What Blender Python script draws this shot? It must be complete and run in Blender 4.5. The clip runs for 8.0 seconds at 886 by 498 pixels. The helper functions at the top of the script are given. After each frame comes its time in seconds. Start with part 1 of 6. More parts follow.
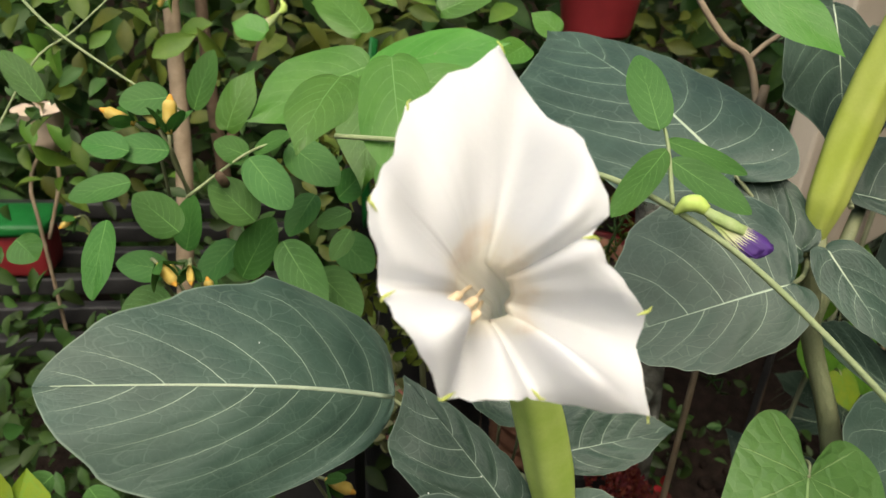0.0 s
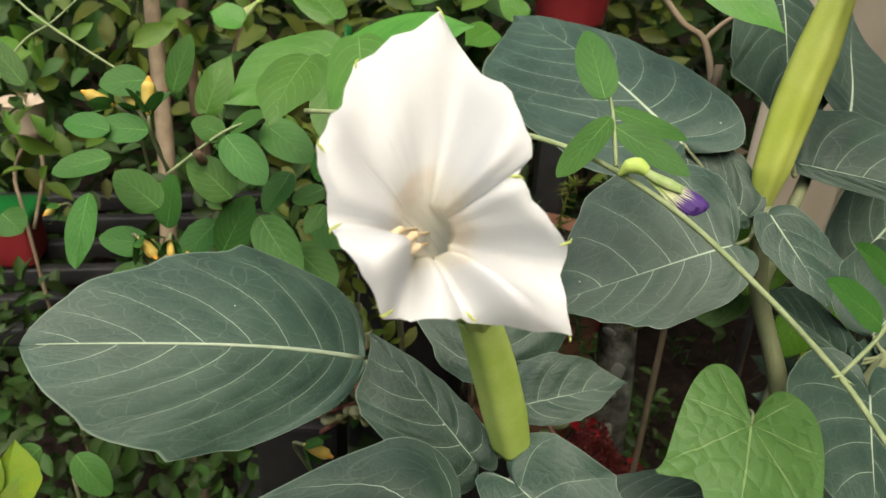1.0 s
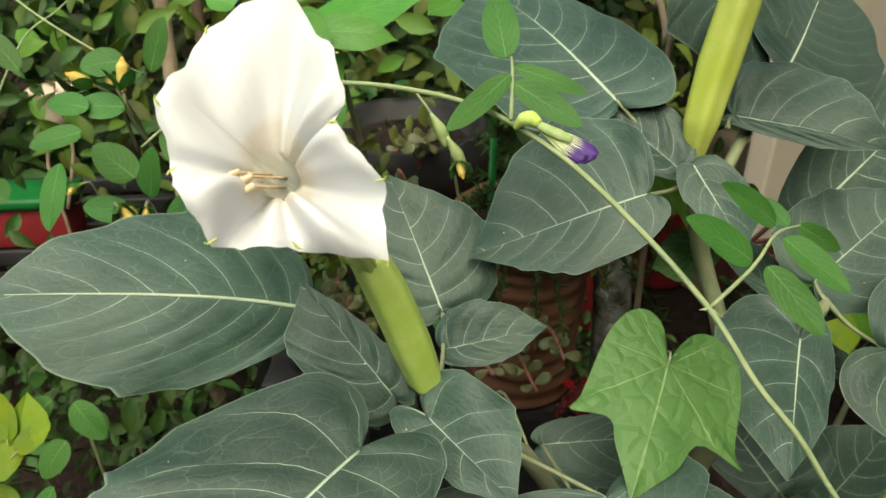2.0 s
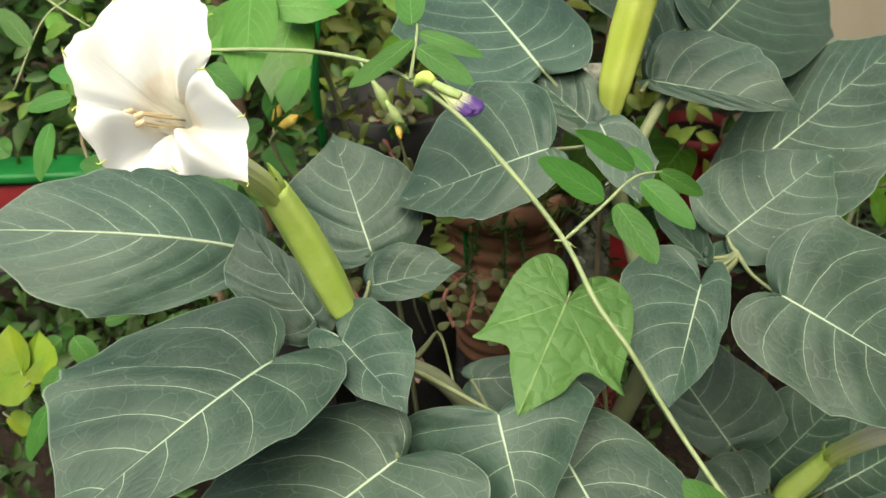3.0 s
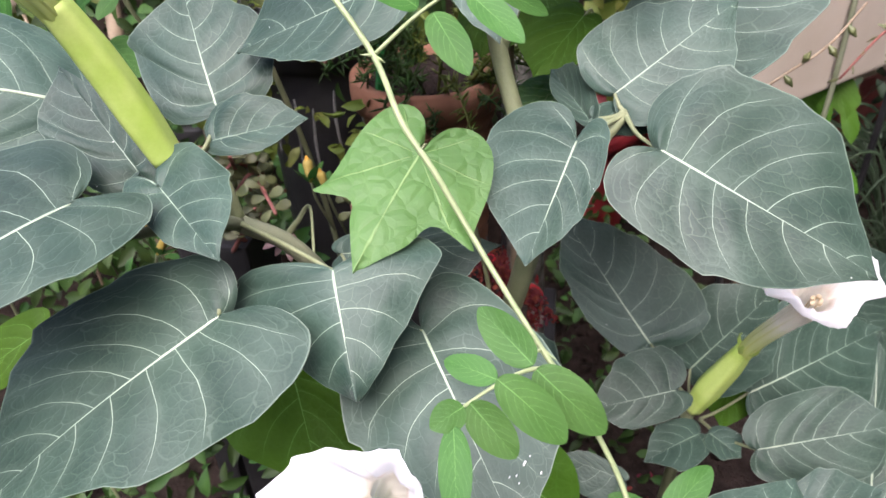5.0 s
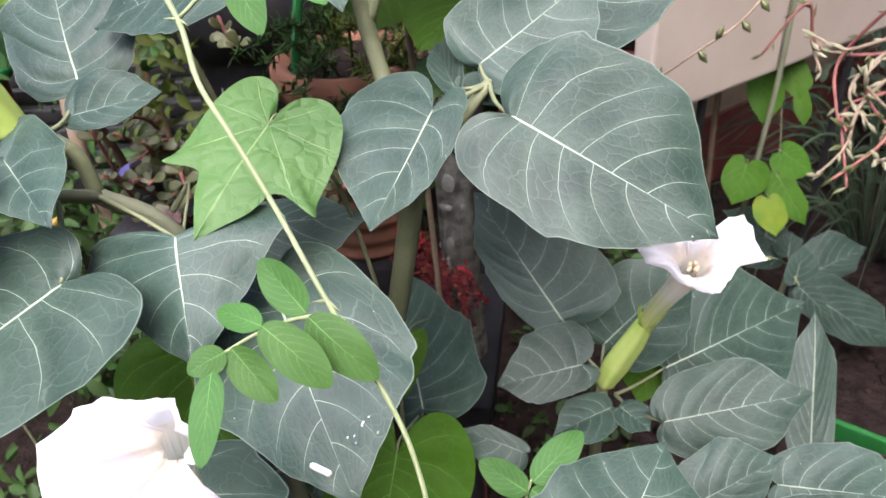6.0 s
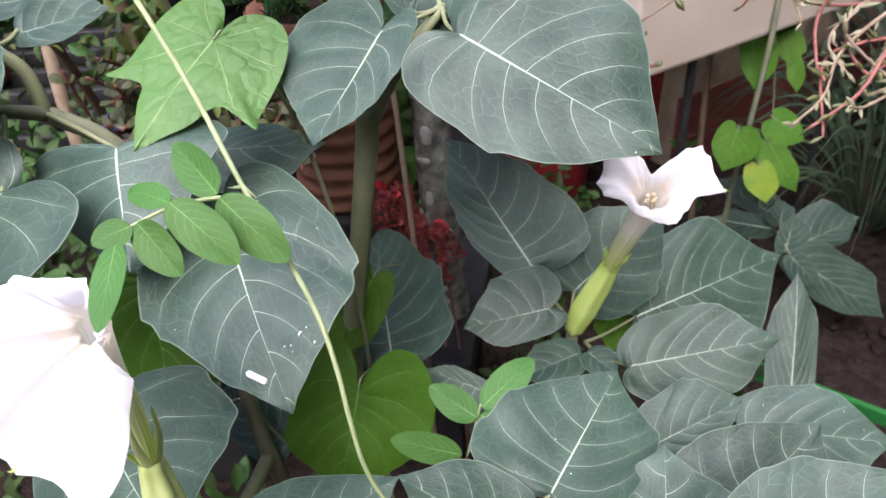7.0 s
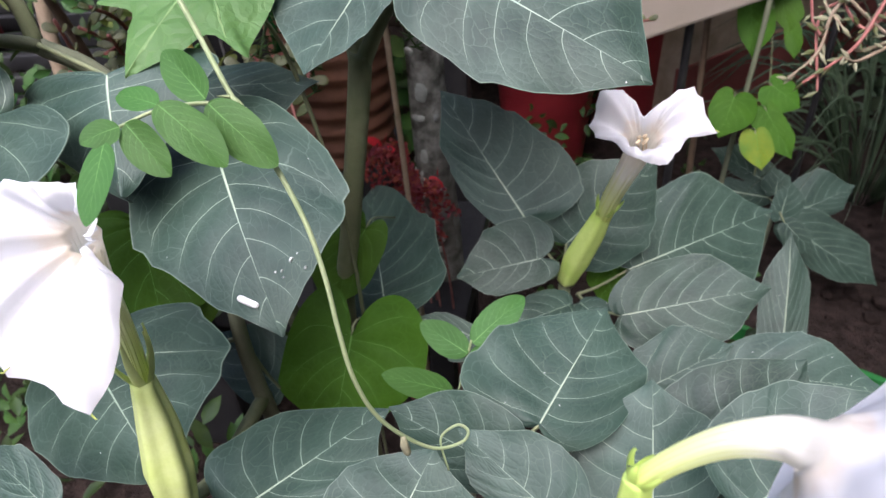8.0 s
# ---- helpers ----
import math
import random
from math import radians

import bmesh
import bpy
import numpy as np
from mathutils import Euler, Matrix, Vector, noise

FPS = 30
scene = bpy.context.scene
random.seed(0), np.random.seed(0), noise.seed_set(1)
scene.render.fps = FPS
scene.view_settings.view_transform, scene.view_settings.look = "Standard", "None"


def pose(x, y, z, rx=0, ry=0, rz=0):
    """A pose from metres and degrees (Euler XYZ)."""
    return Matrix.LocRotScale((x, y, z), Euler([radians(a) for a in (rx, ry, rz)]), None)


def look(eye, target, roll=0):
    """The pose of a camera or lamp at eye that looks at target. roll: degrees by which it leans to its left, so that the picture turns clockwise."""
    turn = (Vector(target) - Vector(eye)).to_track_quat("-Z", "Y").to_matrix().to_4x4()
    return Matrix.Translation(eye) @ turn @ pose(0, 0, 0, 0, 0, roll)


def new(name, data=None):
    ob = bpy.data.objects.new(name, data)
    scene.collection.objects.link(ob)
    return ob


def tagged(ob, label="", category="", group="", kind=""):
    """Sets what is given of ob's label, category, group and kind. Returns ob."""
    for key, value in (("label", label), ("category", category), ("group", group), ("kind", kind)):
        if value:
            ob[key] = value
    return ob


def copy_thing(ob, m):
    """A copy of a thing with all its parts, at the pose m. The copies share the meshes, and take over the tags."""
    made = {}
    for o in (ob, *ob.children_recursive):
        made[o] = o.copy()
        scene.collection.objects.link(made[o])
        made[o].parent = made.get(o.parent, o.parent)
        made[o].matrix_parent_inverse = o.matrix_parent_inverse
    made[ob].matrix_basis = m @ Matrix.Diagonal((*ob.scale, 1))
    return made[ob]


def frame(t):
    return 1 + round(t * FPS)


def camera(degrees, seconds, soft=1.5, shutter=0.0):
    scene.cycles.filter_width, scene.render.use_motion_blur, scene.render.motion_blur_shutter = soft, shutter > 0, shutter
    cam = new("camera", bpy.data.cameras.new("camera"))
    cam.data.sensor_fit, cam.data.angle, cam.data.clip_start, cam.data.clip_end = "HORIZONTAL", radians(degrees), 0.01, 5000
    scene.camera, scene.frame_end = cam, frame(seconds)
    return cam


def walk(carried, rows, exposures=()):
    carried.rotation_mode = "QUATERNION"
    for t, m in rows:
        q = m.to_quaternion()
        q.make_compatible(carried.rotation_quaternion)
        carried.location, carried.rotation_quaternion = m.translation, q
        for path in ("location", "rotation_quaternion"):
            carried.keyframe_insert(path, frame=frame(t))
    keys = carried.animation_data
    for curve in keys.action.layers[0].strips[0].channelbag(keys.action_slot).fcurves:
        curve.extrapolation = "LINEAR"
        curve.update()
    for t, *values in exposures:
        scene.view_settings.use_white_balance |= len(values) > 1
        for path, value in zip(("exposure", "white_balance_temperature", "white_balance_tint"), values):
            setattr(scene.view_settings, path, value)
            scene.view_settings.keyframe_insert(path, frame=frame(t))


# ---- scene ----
# camera and its walk
cam = camera(63.6, 8.0)
cam.data.dof.use_dof = True
cam.data.dof.focus_distance = 0.35
cam.data.dof.aperture_fstop = 19.0
PATH = [
    (0, (0.015, 0.008, 0.997), (0.004, 1.773, 0.056), 3.2),
    (0.5, (0.023, 0.0, 1.002), (-0.001, 1.751, 0.036), 2.9),
    (1, (0.029, -0.02, 0.994), (0.05, 1.741, 0.047), 3.0),
    (1.2, (0.04, -0.027, 0.998), (0.051, 1.73, 0.042), 2.1),
    (2.3, (0.128, -0.066, 0.995), (-0.06, 1.652, -0.011), -1.3),
    (2.5, (0.143, -0.081, 0.992), (-0.071, 1.637, -0.01), -1.4),
    (3, (0.193, -0.1, 0.999), (-0.093, 1.593, -0.027), -2.7),
    (3.5, (0.229, -0.102, 0.995), (-0.111, 1.581, -0.031), -3.2),
    (4, (0.259, -0.093, 0.97), (-0.085, 1.578, -0.075), -3.0),
    (4.5, (0.274, -0.079, 0.938), (-0.045, 1.554, -0.171), -3.0),
    (4.7, (0.274, -0.082, 0.929), (-0.027, 1.543, -0.198), -2.8),
    (5.8, (0.362, -0.087, 0.912), (0.063, 1.529, -0.229), -4.1),
    (6, (0.377, -0.087, 0.904), (0.067, 1.529, -0.232), -4.5),
    (6.5, (0.402, -0.099, 0.881), (0.087, 1.511, -0.263), -4.1),
    (7, (0.416, -0.104, 0.867), (0.082, 1.489, -0.296), -4.6),
    (7.5, (0.415, -0.121, 0.855), (0.074, 1.465, -0.315), -5.0),
    (8, (0.422, -0.123, 0.844), (0.096, 1.441, -0.359), -4.3),
]
EXPOSURES = [(0.0, 1.02, 7000, 5), (1.2, 1.02, 7050, 2), (2.3, 1.28, 7200, -4), (3.5, 1.52, 7150, -1), (4.0, 1.66, 6850, 8), (4.5, 2.04, 6300, 21), (6.0, 2.10, 6000, 22), (7.0, 2.06, 5950, 22), (7.5, 1.97, 5900, 23), (8.0, 1.72, 5850, 20)]
walk(cam, [(t, look(eye, target, roll)) for t, eye, target, roll in PATH], EXPOSURES)

# soft daylight from a hazy sky
world = bpy.data.worlds.new("sky")
scene.world = world
world.use_nodes = True
wn = world.node_tree.nodes
wn.clear()
sky_out = wn.new("ShaderNodeOutputWorld")
sky_bg = wn.new("ShaderNodeBackground")
sky_tex = wn.new("ShaderNodeTexSky")
sky_tex.sky_type = "NISHITA"
sky_tex.sun_disc = False
sky_tex.sun_elevation = radians(61)
sky_tex.sun_rotation = radians(170)
sky_tex.air_density = 1.0
sky_tex.dust_density = 5.0
sky_tex.ozone_density = 1.0
sky_bg.inputs["Strength"].default_value = 0.115
world.node_tree.links.new(sky_tex.outputs["Color"], sky_bg.inputs["Color"])
world.node_tree.links.new(sky_bg.outputs["Background"], sky_out.inputs["Surface"])
sun_data = bpy.data.lights.new("sun", "SUN")
sun_data.energy = 2.1
sun_data.angle = radians(70)
sun_data.color = (1.0, 0.96, 0.9)
sun = new("sun", sun_data)
sun.matrix_world = look((0.45, -0.90, 2.9), (0.25, 0.3, 0.7))

# ---------------------------------------------------------------- materials
def material(name):
    m = bpy.data.materials.new(name)
    m.use_nodes = True
    nt = m.node_tree
    return m, nt, nt.nodes["Principled BSDF"]


def node(nt, kind, **sockets):
    n = nt.nodes.new(kind)
    for key, value in sockets.items():
        n.inputs[key].default_value = value
    return n


def calc(nt, op, a, b=None, c=None):
    n = nt.nodes.new("ShaderNodeMath")
    n.operation = op
    for i, v in enumerate((a, b, c)):
        if v is None:
            continue
        if isinstance(v, (int, float)):
            n.inputs[i].default_value = v
        else:
            nt.links.new(v, n.inputs[i])
    return n.outputs[0]


def band(nt, value, low, high):
    """1 below low, 0 above high."""
    n = nt.nodes.new("ShaderNodeMapRange")
    n.interpolation_type = "SMOOTHSTEP"
    nt.links.new(value, n.inputs["Value"])
    for key, v in (("From Min", low), ("From Max", high)):
        if isinstance(v, (int, float)):
            n.inputs[key].default_value = v
        else:
            nt.links.new(v, n.inputs[key])
    n.inputs["To Min"].default_value, n.inputs["To Max"].default_value = 1.0, 0.0
    return n.outputs["Result"]


def blend(nt, factor, a, b):
    n = nt.nodes.new("ShaderNodeMix")
    n.data_type = "RGBA"
    if isinstance(factor, (int, float)):
        n.inputs["Factor"].default_value = factor
    else:
        nt.links.new(factor, n.inputs["Factor"])
    for key, v in (("A", a), ("B", b)):
        socket = [s for s in n.inputs if s.name == key and s.type == "RGBA"][0]
        if isinstance(v, tuple):
            socket.default_value = (*v, 1)
        else:
            nt.links.new(v, socket)
    return [s for s in n.outputs if s.type == "RGBA"][0]


def noise_of(nt, coords, scale, detail=3.0, rough=0.55):
    n = node(nt, "ShaderNodeTexNoise", Scale=scale, Detail=detail, Roughness=rough)
    nt.links.new(coords, n.inputs["Vector"])
    return n.outputs["Fac"]


def stretched(nt, value, low, high):
    n = nt.nodes.new("ShaderNodeMapRange")
    n.inputs["From Min"].default_value, n.inputs["From Max"].default_value = low, high
    nt.links.new(value, n.inputs["Value"])
    return n.outputs["Result"]


def bump_of(nt, bsdf, height, strength, distance):
    b = node(nt, "ShaderNodeBump", Strength=strength, Distance=distance)
    nt.links.new(height, b.inputs["Height"])
    nt.links.new(b.outputs["Normal"], bsdf.inputs["Normal"])


def leaf_material(name, dark, light, vein, veins=7, side=0.004, rib=0.02, net=95.0, net_amount=0.3, rough=0.5, spec=0.4, glow=0.0, specks=0.0, quilt=0.5, vary=0.25, edge=0.0, relief=0.3, down=0.0, ladder_amount=0.0, hue=0.05, puff=0.15):
    """A leaf with a midrib, curved side veins, a fine net and slight mottling. The veins follow the blade's own s and v."""
    m, nt, bsdf = material(name)
    links = nt.links
    tc = nt.nodes.new("ShaderNodeTexCoord")
    info = nt.nodes.new("ShaderNodeObjectInfo")
    uv = nt.nodes.new("ShaderNodeSeparateXYZ")
    links.new(tc.outputs["UV"], uv.inputs[0])
    s, y = uv.outputs["X"], uv.outputs["Y"]
    signed = calc(nt, "SUBTRACT", calc(nt, "MULTIPLY", y, 2.0), 1.0)
    v = calc(nt, "ABSOLUTE", signed)
    obj = tc.outputs["Object"]
    wobble = calc(nt, "ADD", calc(nt, "MULTIPLY", calc(nt, "SUBTRACT", noise_of(nt, obj, 28.0, 2.0), 0.5), 0.20), calc(nt, "MULTIPLY", calc(nt, "SUBTRACT", noise_of(nt, obj, 120.0, 2.0), 0.5), 0.05))
    veinmap = nt.nodes.new("ShaderNodeUVMap")
    veinmap.uv_map = "Veins"
    vein_uv = nt.nodes.new("ShaderNodeSeparateXYZ")
    links.new(veinmap.outputs["UV"], vein_uv.inputs[0])
    phase = calc(nt, "ADD", vein_uv.outputs["X"], wobble)
    off = calc(nt, "ABSOLUTE", calc(nt, "SUBTRACT", calc(nt, "FRACT", phase), 0.5))
    width = calc(nt, "MULTIPLY", calc(nt, "SUBTRACT", 1.0, calc(nt, "MULTIPLY", v, 0.72)), side * veins)
    sides = calc(nt, "MULTIPLY", band(nt, off, calc(nt, "MULTIPLY", width, 0.6), calc(nt, "MULTIPLY", width, 1.35)), band(nt, v, 0.75, 1.0))
    arc = calc(nt, "SUBTRACT", 0.91, calc(nt, "MULTIPLY", calc(nt, "POWER", calc(nt, "SUBTRACT", 1.0, calc(nt, "MULTIPLY", off, 2.0)), 2.0), 0.20))
    loops = calc(nt, "MULTIPLY", band(nt, calc(nt, "ABSOLUTE", calc(nt, "SUBTRACT", v, arc)), 0.002, 0.014), 0.09)
    sides = calc(nt, "MAXIMUM", sides, loops)
    ribw = calc(nt, "MULTIPLY", calc(nt, "SUBTRACT", 1.05, calc(nt, "MULTIPLY", s, 0.75)), rib)
    mid = band(nt, v, calc(nt, "MULTIPLY", ribw, 0.7), calc(nt, "MULTIPLY", ribw, 1.6))
    warp = nt.nodes.new("ShaderNodeVectorMath")
    warp.operation = "MULTIPLY_ADD"
    wn_ = node(nt, "ShaderNodeTexNoise", Scale=60.0, Detail=2.0)
    links.new(obj, wn_.inputs["Vector"])
    links.new(wn_.outputs["Color"], warp.inputs[0])
    warp.inputs[1].default_value = (0.008, 0.008, 0.008)
    links.new(obj, warp.inputs[2])
    vor = node(nt, "ShaderNodeTexVoronoi", Scale=net)
    vor.feature = "DISTANCE_TO_EDGE"
    links.new(warp.outputs[0], vor.inputs["Vector"])
    rungs = node(nt, "ShaderNodeTexVoronoi", Scale=1.0)
    rungs.feature = "DISTANCE_TO_EDGE"
    rungs.voronoi_dimensions = "2D"
    cell = nt.nodes.new("ShaderNodeCombineXYZ")
    links.new(calc(nt, "ADD", calc(nt, "MULTIPLY", phase, 1.7), calc(nt, "MULTIPLY", noise_of(nt, obj, 70.0, 2.0), 0.9)), cell.inputs[0])
    links.new(calc(nt, "ADD", calc(nt, "MULTIPLY", signed, 6.5), calc(nt, "MULTIPLY", noise_of(nt, obj, 55.0, 2.0), 1.2)), cell.inputs[1])
    links.new(cell.outputs[0], rungs.inputs["Vector"])
    ladder = calc(nt, "MULTIPLY", calc(nt, "MULTIPLY", band(nt, rungs.outputs["Distance"], 0.012, 0.04), stretched(nt, noise_of(nt, obj, 40.0), 0.3, 0.6)), ladder_amount)
    fine = calc(nt, "MULTIPLY", band(nt, vor.outputs["Distance"], 0.01, 0.09), calc(nt, "MULTIPLY", stretched(nt, noise_of(nt, obj, 30.0), 0.35, 0.65), net_amount))
    large = calc(nt, "MAXIMUM", mid, calc(nt, "MULTIPLY", calc(nt, "MULTIPLY", sides, stretched(nt, noise_of(nt, obj, 18.0, 2.0), -0.25, 0.55)), 0.85))
    mask = calc(nt, "MINIMUM", calc(nt, "MAXIMUM", large, calc(nt, "MAXIMUM", fine, ladder)), 1.0)
    if edge:
        mask = calc(nt, "MAXIMUM", mask, calc(nt, "MULTIPLY", calc(nt, "SUBTRACT", 1.0, band(nt, v, 0.984, 0.997)), edge))
    mottle = stretched(nt, noise_of(nt, obj, 26.0, 4.0), 0.3, 0.7)
    base = blend(nt, mottle, dark, light)
    hsv = node(nt, "ShaderNodeHueSaturation")
    links.new(base, hsv.inputs["Color"])
    links.new(calc(nt, "ADD", calc(nt, "MULTIPLY", info.outputs["Random"], hue), 0.5 - hue / 2), hsv.inputs["Hue"])
    links.new(calc(nt, "ADD", calc(nt, "MULTIPLY", info.outputs["Random"], 2 * vary), 1.0 - vary), hsv.inputs["Value"])
    halo = calc(nt, "MULTIPLY", calc(nt, "MAXIMUM", band(nt, off, 0.0, 0.3), band(nt, v, 0.0, 0.2)), 0.05)
    pale = blend(nt, halo, hsv.outputs["Color"], vein)
    grain = blend(nt, calc(nt, "MULTIPLY", noise_of(nt, obj, 900.0, 2.0), 0.18), pale, light)
    colour = blend(nt, mask, grain, vein)
    if specks:
        dots = node(nt, "ShaderNodeTexVoronoi", Scale=170.0)
        links.new(obj, dots.inputs["Vector"])
        rare = calc(nt, "GREATER_THAN", calc(nt, "FRACT", calc(nt, "MULTIPLY", dots.outputs["Color"], 7.3)), 1.0 - specks)
        spot = calc(nt, "MULTIPLY", band(nt, dots.outputs["Distance"], 0.04, 0.085), rare)
        colour = blend(nt, spot, colour, (0.6, 0.62, 0.58))
    links.new(colour, bsdf.inputs["Base Color"])
    bsdf.inputs["Roughness"].default_value = rough
    bsdf.inputs["Specular IOR Level"].default_value = spec
    bsdf.inputs["Sheen Weight"].default_value = down
    bsdf.inputs["Sheen Roughness"].default_value = 0.55
    bsdf.inputs["Sheen Tint"].default_value = (0.86, 0.94, 1.0, 1.0)
    hollow = calc(nt, "SUBTRACT", calc(nt, "MULTIPLY", calc(nt, "MINIMUM", vor.outputs["Distance"], 0.25), quilt * 2.0), calc(nt, "MULTIPLY", large, 0.35))
    hollow = calc(nt, "ADD", hollow, calc(nt, "MULTIPLY", calc(nt, "MINIMUM", rungs.outputs["Distance"], 0.3), puff * 4.0))
    height = calc(nt, "ADD", hollow, calc(nt, "MULTIPLY", noise_of(nt, obj, 700.0, 2.0), 0.12))
    bump_of(nt, bsdf, height, relief, 0.0012)
    if glow:
        through_light = nt.nodes.new("ShaderNodeBsdfTranslucent")
        links.new(colour, through_light.inputs["Color"])
        mix = node(nt, "ShaderNodeMixShader", Fac=glow)
        links.new(bsdf.outputs[0], mix.inputs[1])
        links.new(through_light.outputs[0], mix.inputs[2])
        links.new(mix.outputs[0], nt.nodes["Material Output"].inputs["Surface"])
    return m


def plain_material(name, a, b, scale=60.0, rough=0.6, spec=0.3, bump=0.3, distance=0.002, glow=0.0, fine=600.0, vary=0.0, coords="Object"):
    """Two tones in patches, with fine grain and relief."""
    m, nt, bsdf = material(name)
    tc = nt.nodes.new("ShaderNodeTexCoord")
    obj = tc.outputs[coords]
    patch = stretched(nt, noise_of(nt, obj, scale, 5.0), 0.3, 0.7)
    colour = blend(nt, patch, a, b)
    if vary:
        geo = nt.nodes.new("ShaderNodeNewGeometry")
        hsv = node(nt, "ShaderNodeHueSaturation")
        nt.links.new(colour, hsv.inputs["Color"])
        nt.links.new(calc(nt, "ADD", calc(nt, "MULTIPLY", geo.outputs["Random Per Island"], 2 * vary), 1.0 - vary), hsv.inputs["Value"])
        nt.links.new(calc(nt, "ADD", calc(nt, "MULTIPLY", geo.outputs["Random Per Island"], 0.05), 0.475), hsv.inputs["Hue"])
        colour = hsv.outputs["Color"]
    colour = blend(nt, calc(nt, "MULTIPLY", noise_of(nt, obj, fine, 3.0), 0.35), colour, tuple(x * 0.7 for x in a))
    nt.links.new(colour, bsdf.inputs["Base Color"])
    bsdf.inputs["Roughness"].default_value = rough
    bsdf.inputs["Specular IOR Level"].default_value = spec
    bump_of(nt, bsdf, calc(nt, "ADD", noise_of(nt, obj, fine, 3.0), calc(nt, "MULTIPLY", patch, 0.5)), bump, distance)
    if glow:
        tr = nt.nodes.new("ShaderNodeBsdfTranslucent")
        nt.links.new(colour, tr.inputs["Color"])
        mix = node(nt, "ShaderNodeMixShader", Fac=glow)
        nt.links.new(bsdf.outputs[0], mix.inputs[1])
        nt.links.new(tr.outputs[0], mix.inputs[2])
        nt.links.new(mix.outputs[0], nt.nodes["Material Output"].inputs["Surface"])
    return m


def petal_material(name, white, throat, tube):
    """White limb, cream throat and greenish tube, by the distance along the corolla, with faint long ribs."""
    m, nt, bsdf = material(name)
    tc = nt.nodes.new("ShaderNodeTexCoord")
    uv = nt.nodes.new("ShaderNodeSeparateXYZ")
    nt.links.new(tc.outputs["UV"], uv.inputs[0])
    ramp = nt.nodes.new("ShaderNodeValToRGB")
    e = ramp.color_ramp.elements
    e[0].position, e[0].color = 0.0, (0.66, 0.76, 0.20, 1)
    e[1].position, e[1].color = 1.0, (*white, 1)
    for pos, col in ((0.2, tuple(0.5 * (a + b) for a, b in zip(tube, (0.66, 0.76, 0.20)))), (0.3, tube), (0.46, throat), (0.66, white)):
        k = e.new(pos)
        k.color = (*col, 1)
    nt.links.new(uv.outputs["X"], ramp.inputs["Fac"])
    ribs = calc(nt, "ABSOLUTE", calc(nt, "SINE", calc(nt, "MULTIPLY", uv.outputs["Y"], 47.1)))
    rib = calc(nt, "MULTIPLY", band(nt, ribs, 0.03, 0.16), band(nt, uv.outputs["X"], 0.35, 0.75))
    colour = blend(nt, calc(nt, "MULTIPLY", rib, 0.13), ramp.outputs["Color"], (0.55, 0.55, 0.22))
    streak = calc(nt, "MULTIPLY", band(nt, ribs, 0.12, 0.5), band(nt, uv.outputs["X"], 0.20, 0.44))
    colour = blend(nt, calc(nt, "MULTIPLY", streak, 0.3), colour, (0.66, 0.68, 0.12))
    around = calc(nt, "ABSOLUTE", calc(nt, "SUBTRACT", uv.outputs["X"], 0.53))
    stain = calc(nt, "MULTIPLY", band(nt, around, 0.03, 0.085), stretched(nt, noise_of(nt, tc.outputs["Object"], 75.0, 4.0), 0.40, 0.66))
    colour = blend(nt, calc(nt, "MULTIPLY", stain, 0.38), colour, (0.70, 0.49, 0.31))
    colour = blend(nt, calc(nt, "MULTIPLY", noise_of(nt, tc.outputs["Object"], 120.0), 0.05), colour, throat)
    nt.links.new(colour, bsdf.inputs["Base Color"])
    bsdf.inputs["Roughness"].default_value = 0.55
    bsdf.inputs["Specular IOR Level"].default_value = 0.25
    bump_of(nt, bsdf, calc(nt, "ADD", noise_of(nt, tc.outputs["Object"], 220.0, 3.0), calc(nt, "MULTIPLY", ribs, 0.25)), 0.18, 0.0012)
    tr = nt.nodes.new("ShaderNodeBsdfTranslucent")
    nt.links.new(colour, tr.inputs["Color"])
    mix = node(nt, "ShaderNodeMixShader", Fac=0.42)
    nt.links.new(bsdf.outputs[0], mix.inputs[1])
    nt.links.new(tr.outputs[0], mix.inputs[2])
    nt.links.new(mix.outputs[0], nt.nodes["Material Output"].inputs["Surface"])
    return m


def streaked_petal(name, foot, middle, lip):
    """Pale at the foot, with fine streaks that close up to a dark lip."""
    m, nt, bsdf = material(name)
    tc = nt.nodes.new("ShaderNodeTexCoord")
    uv = nt.nodes.new("ShaderNodeSeparateXYZ")
    nt.links.new(tc.outputs["UV"], uv.inputs[0])
    base = blend(nt, calc(nt, "SUBTRACT", 1.0, band(nt, uv.outputs["X"], 0.15, 0.55)), foot, middle)
    wave = calc(nt, "ABSOLUTE", calc(nt, "SINE", calc(nt, "ADD", calc(nt, "MULTIPLY", uv.outputs["Y"], 42.0), calc(nt, "MULTIPLY", noise_of(nt, tc.outputs["Object"], 300.0), 2.0))))
    edge = calc(nt, "SUBTRACT", 1.0, band(nt, uv.outputs["X"], 0.32, 0.85))
    streak = band(nt, wave, edge, calc(nt, "ADD", edge, 0.25))
    colour = blend(nt, calc(nt, "MULTIPLY", streak, calc(nt, "SUBTRACT", 1.0, band(nt, uv.outputs["X"], 0.38, 0.62))), base, lip)
    nt.links.new(colour, bsdf.inputs["Base Color"])
    bsdf.inputs["Roughness"].default_value = 0.6
    return m


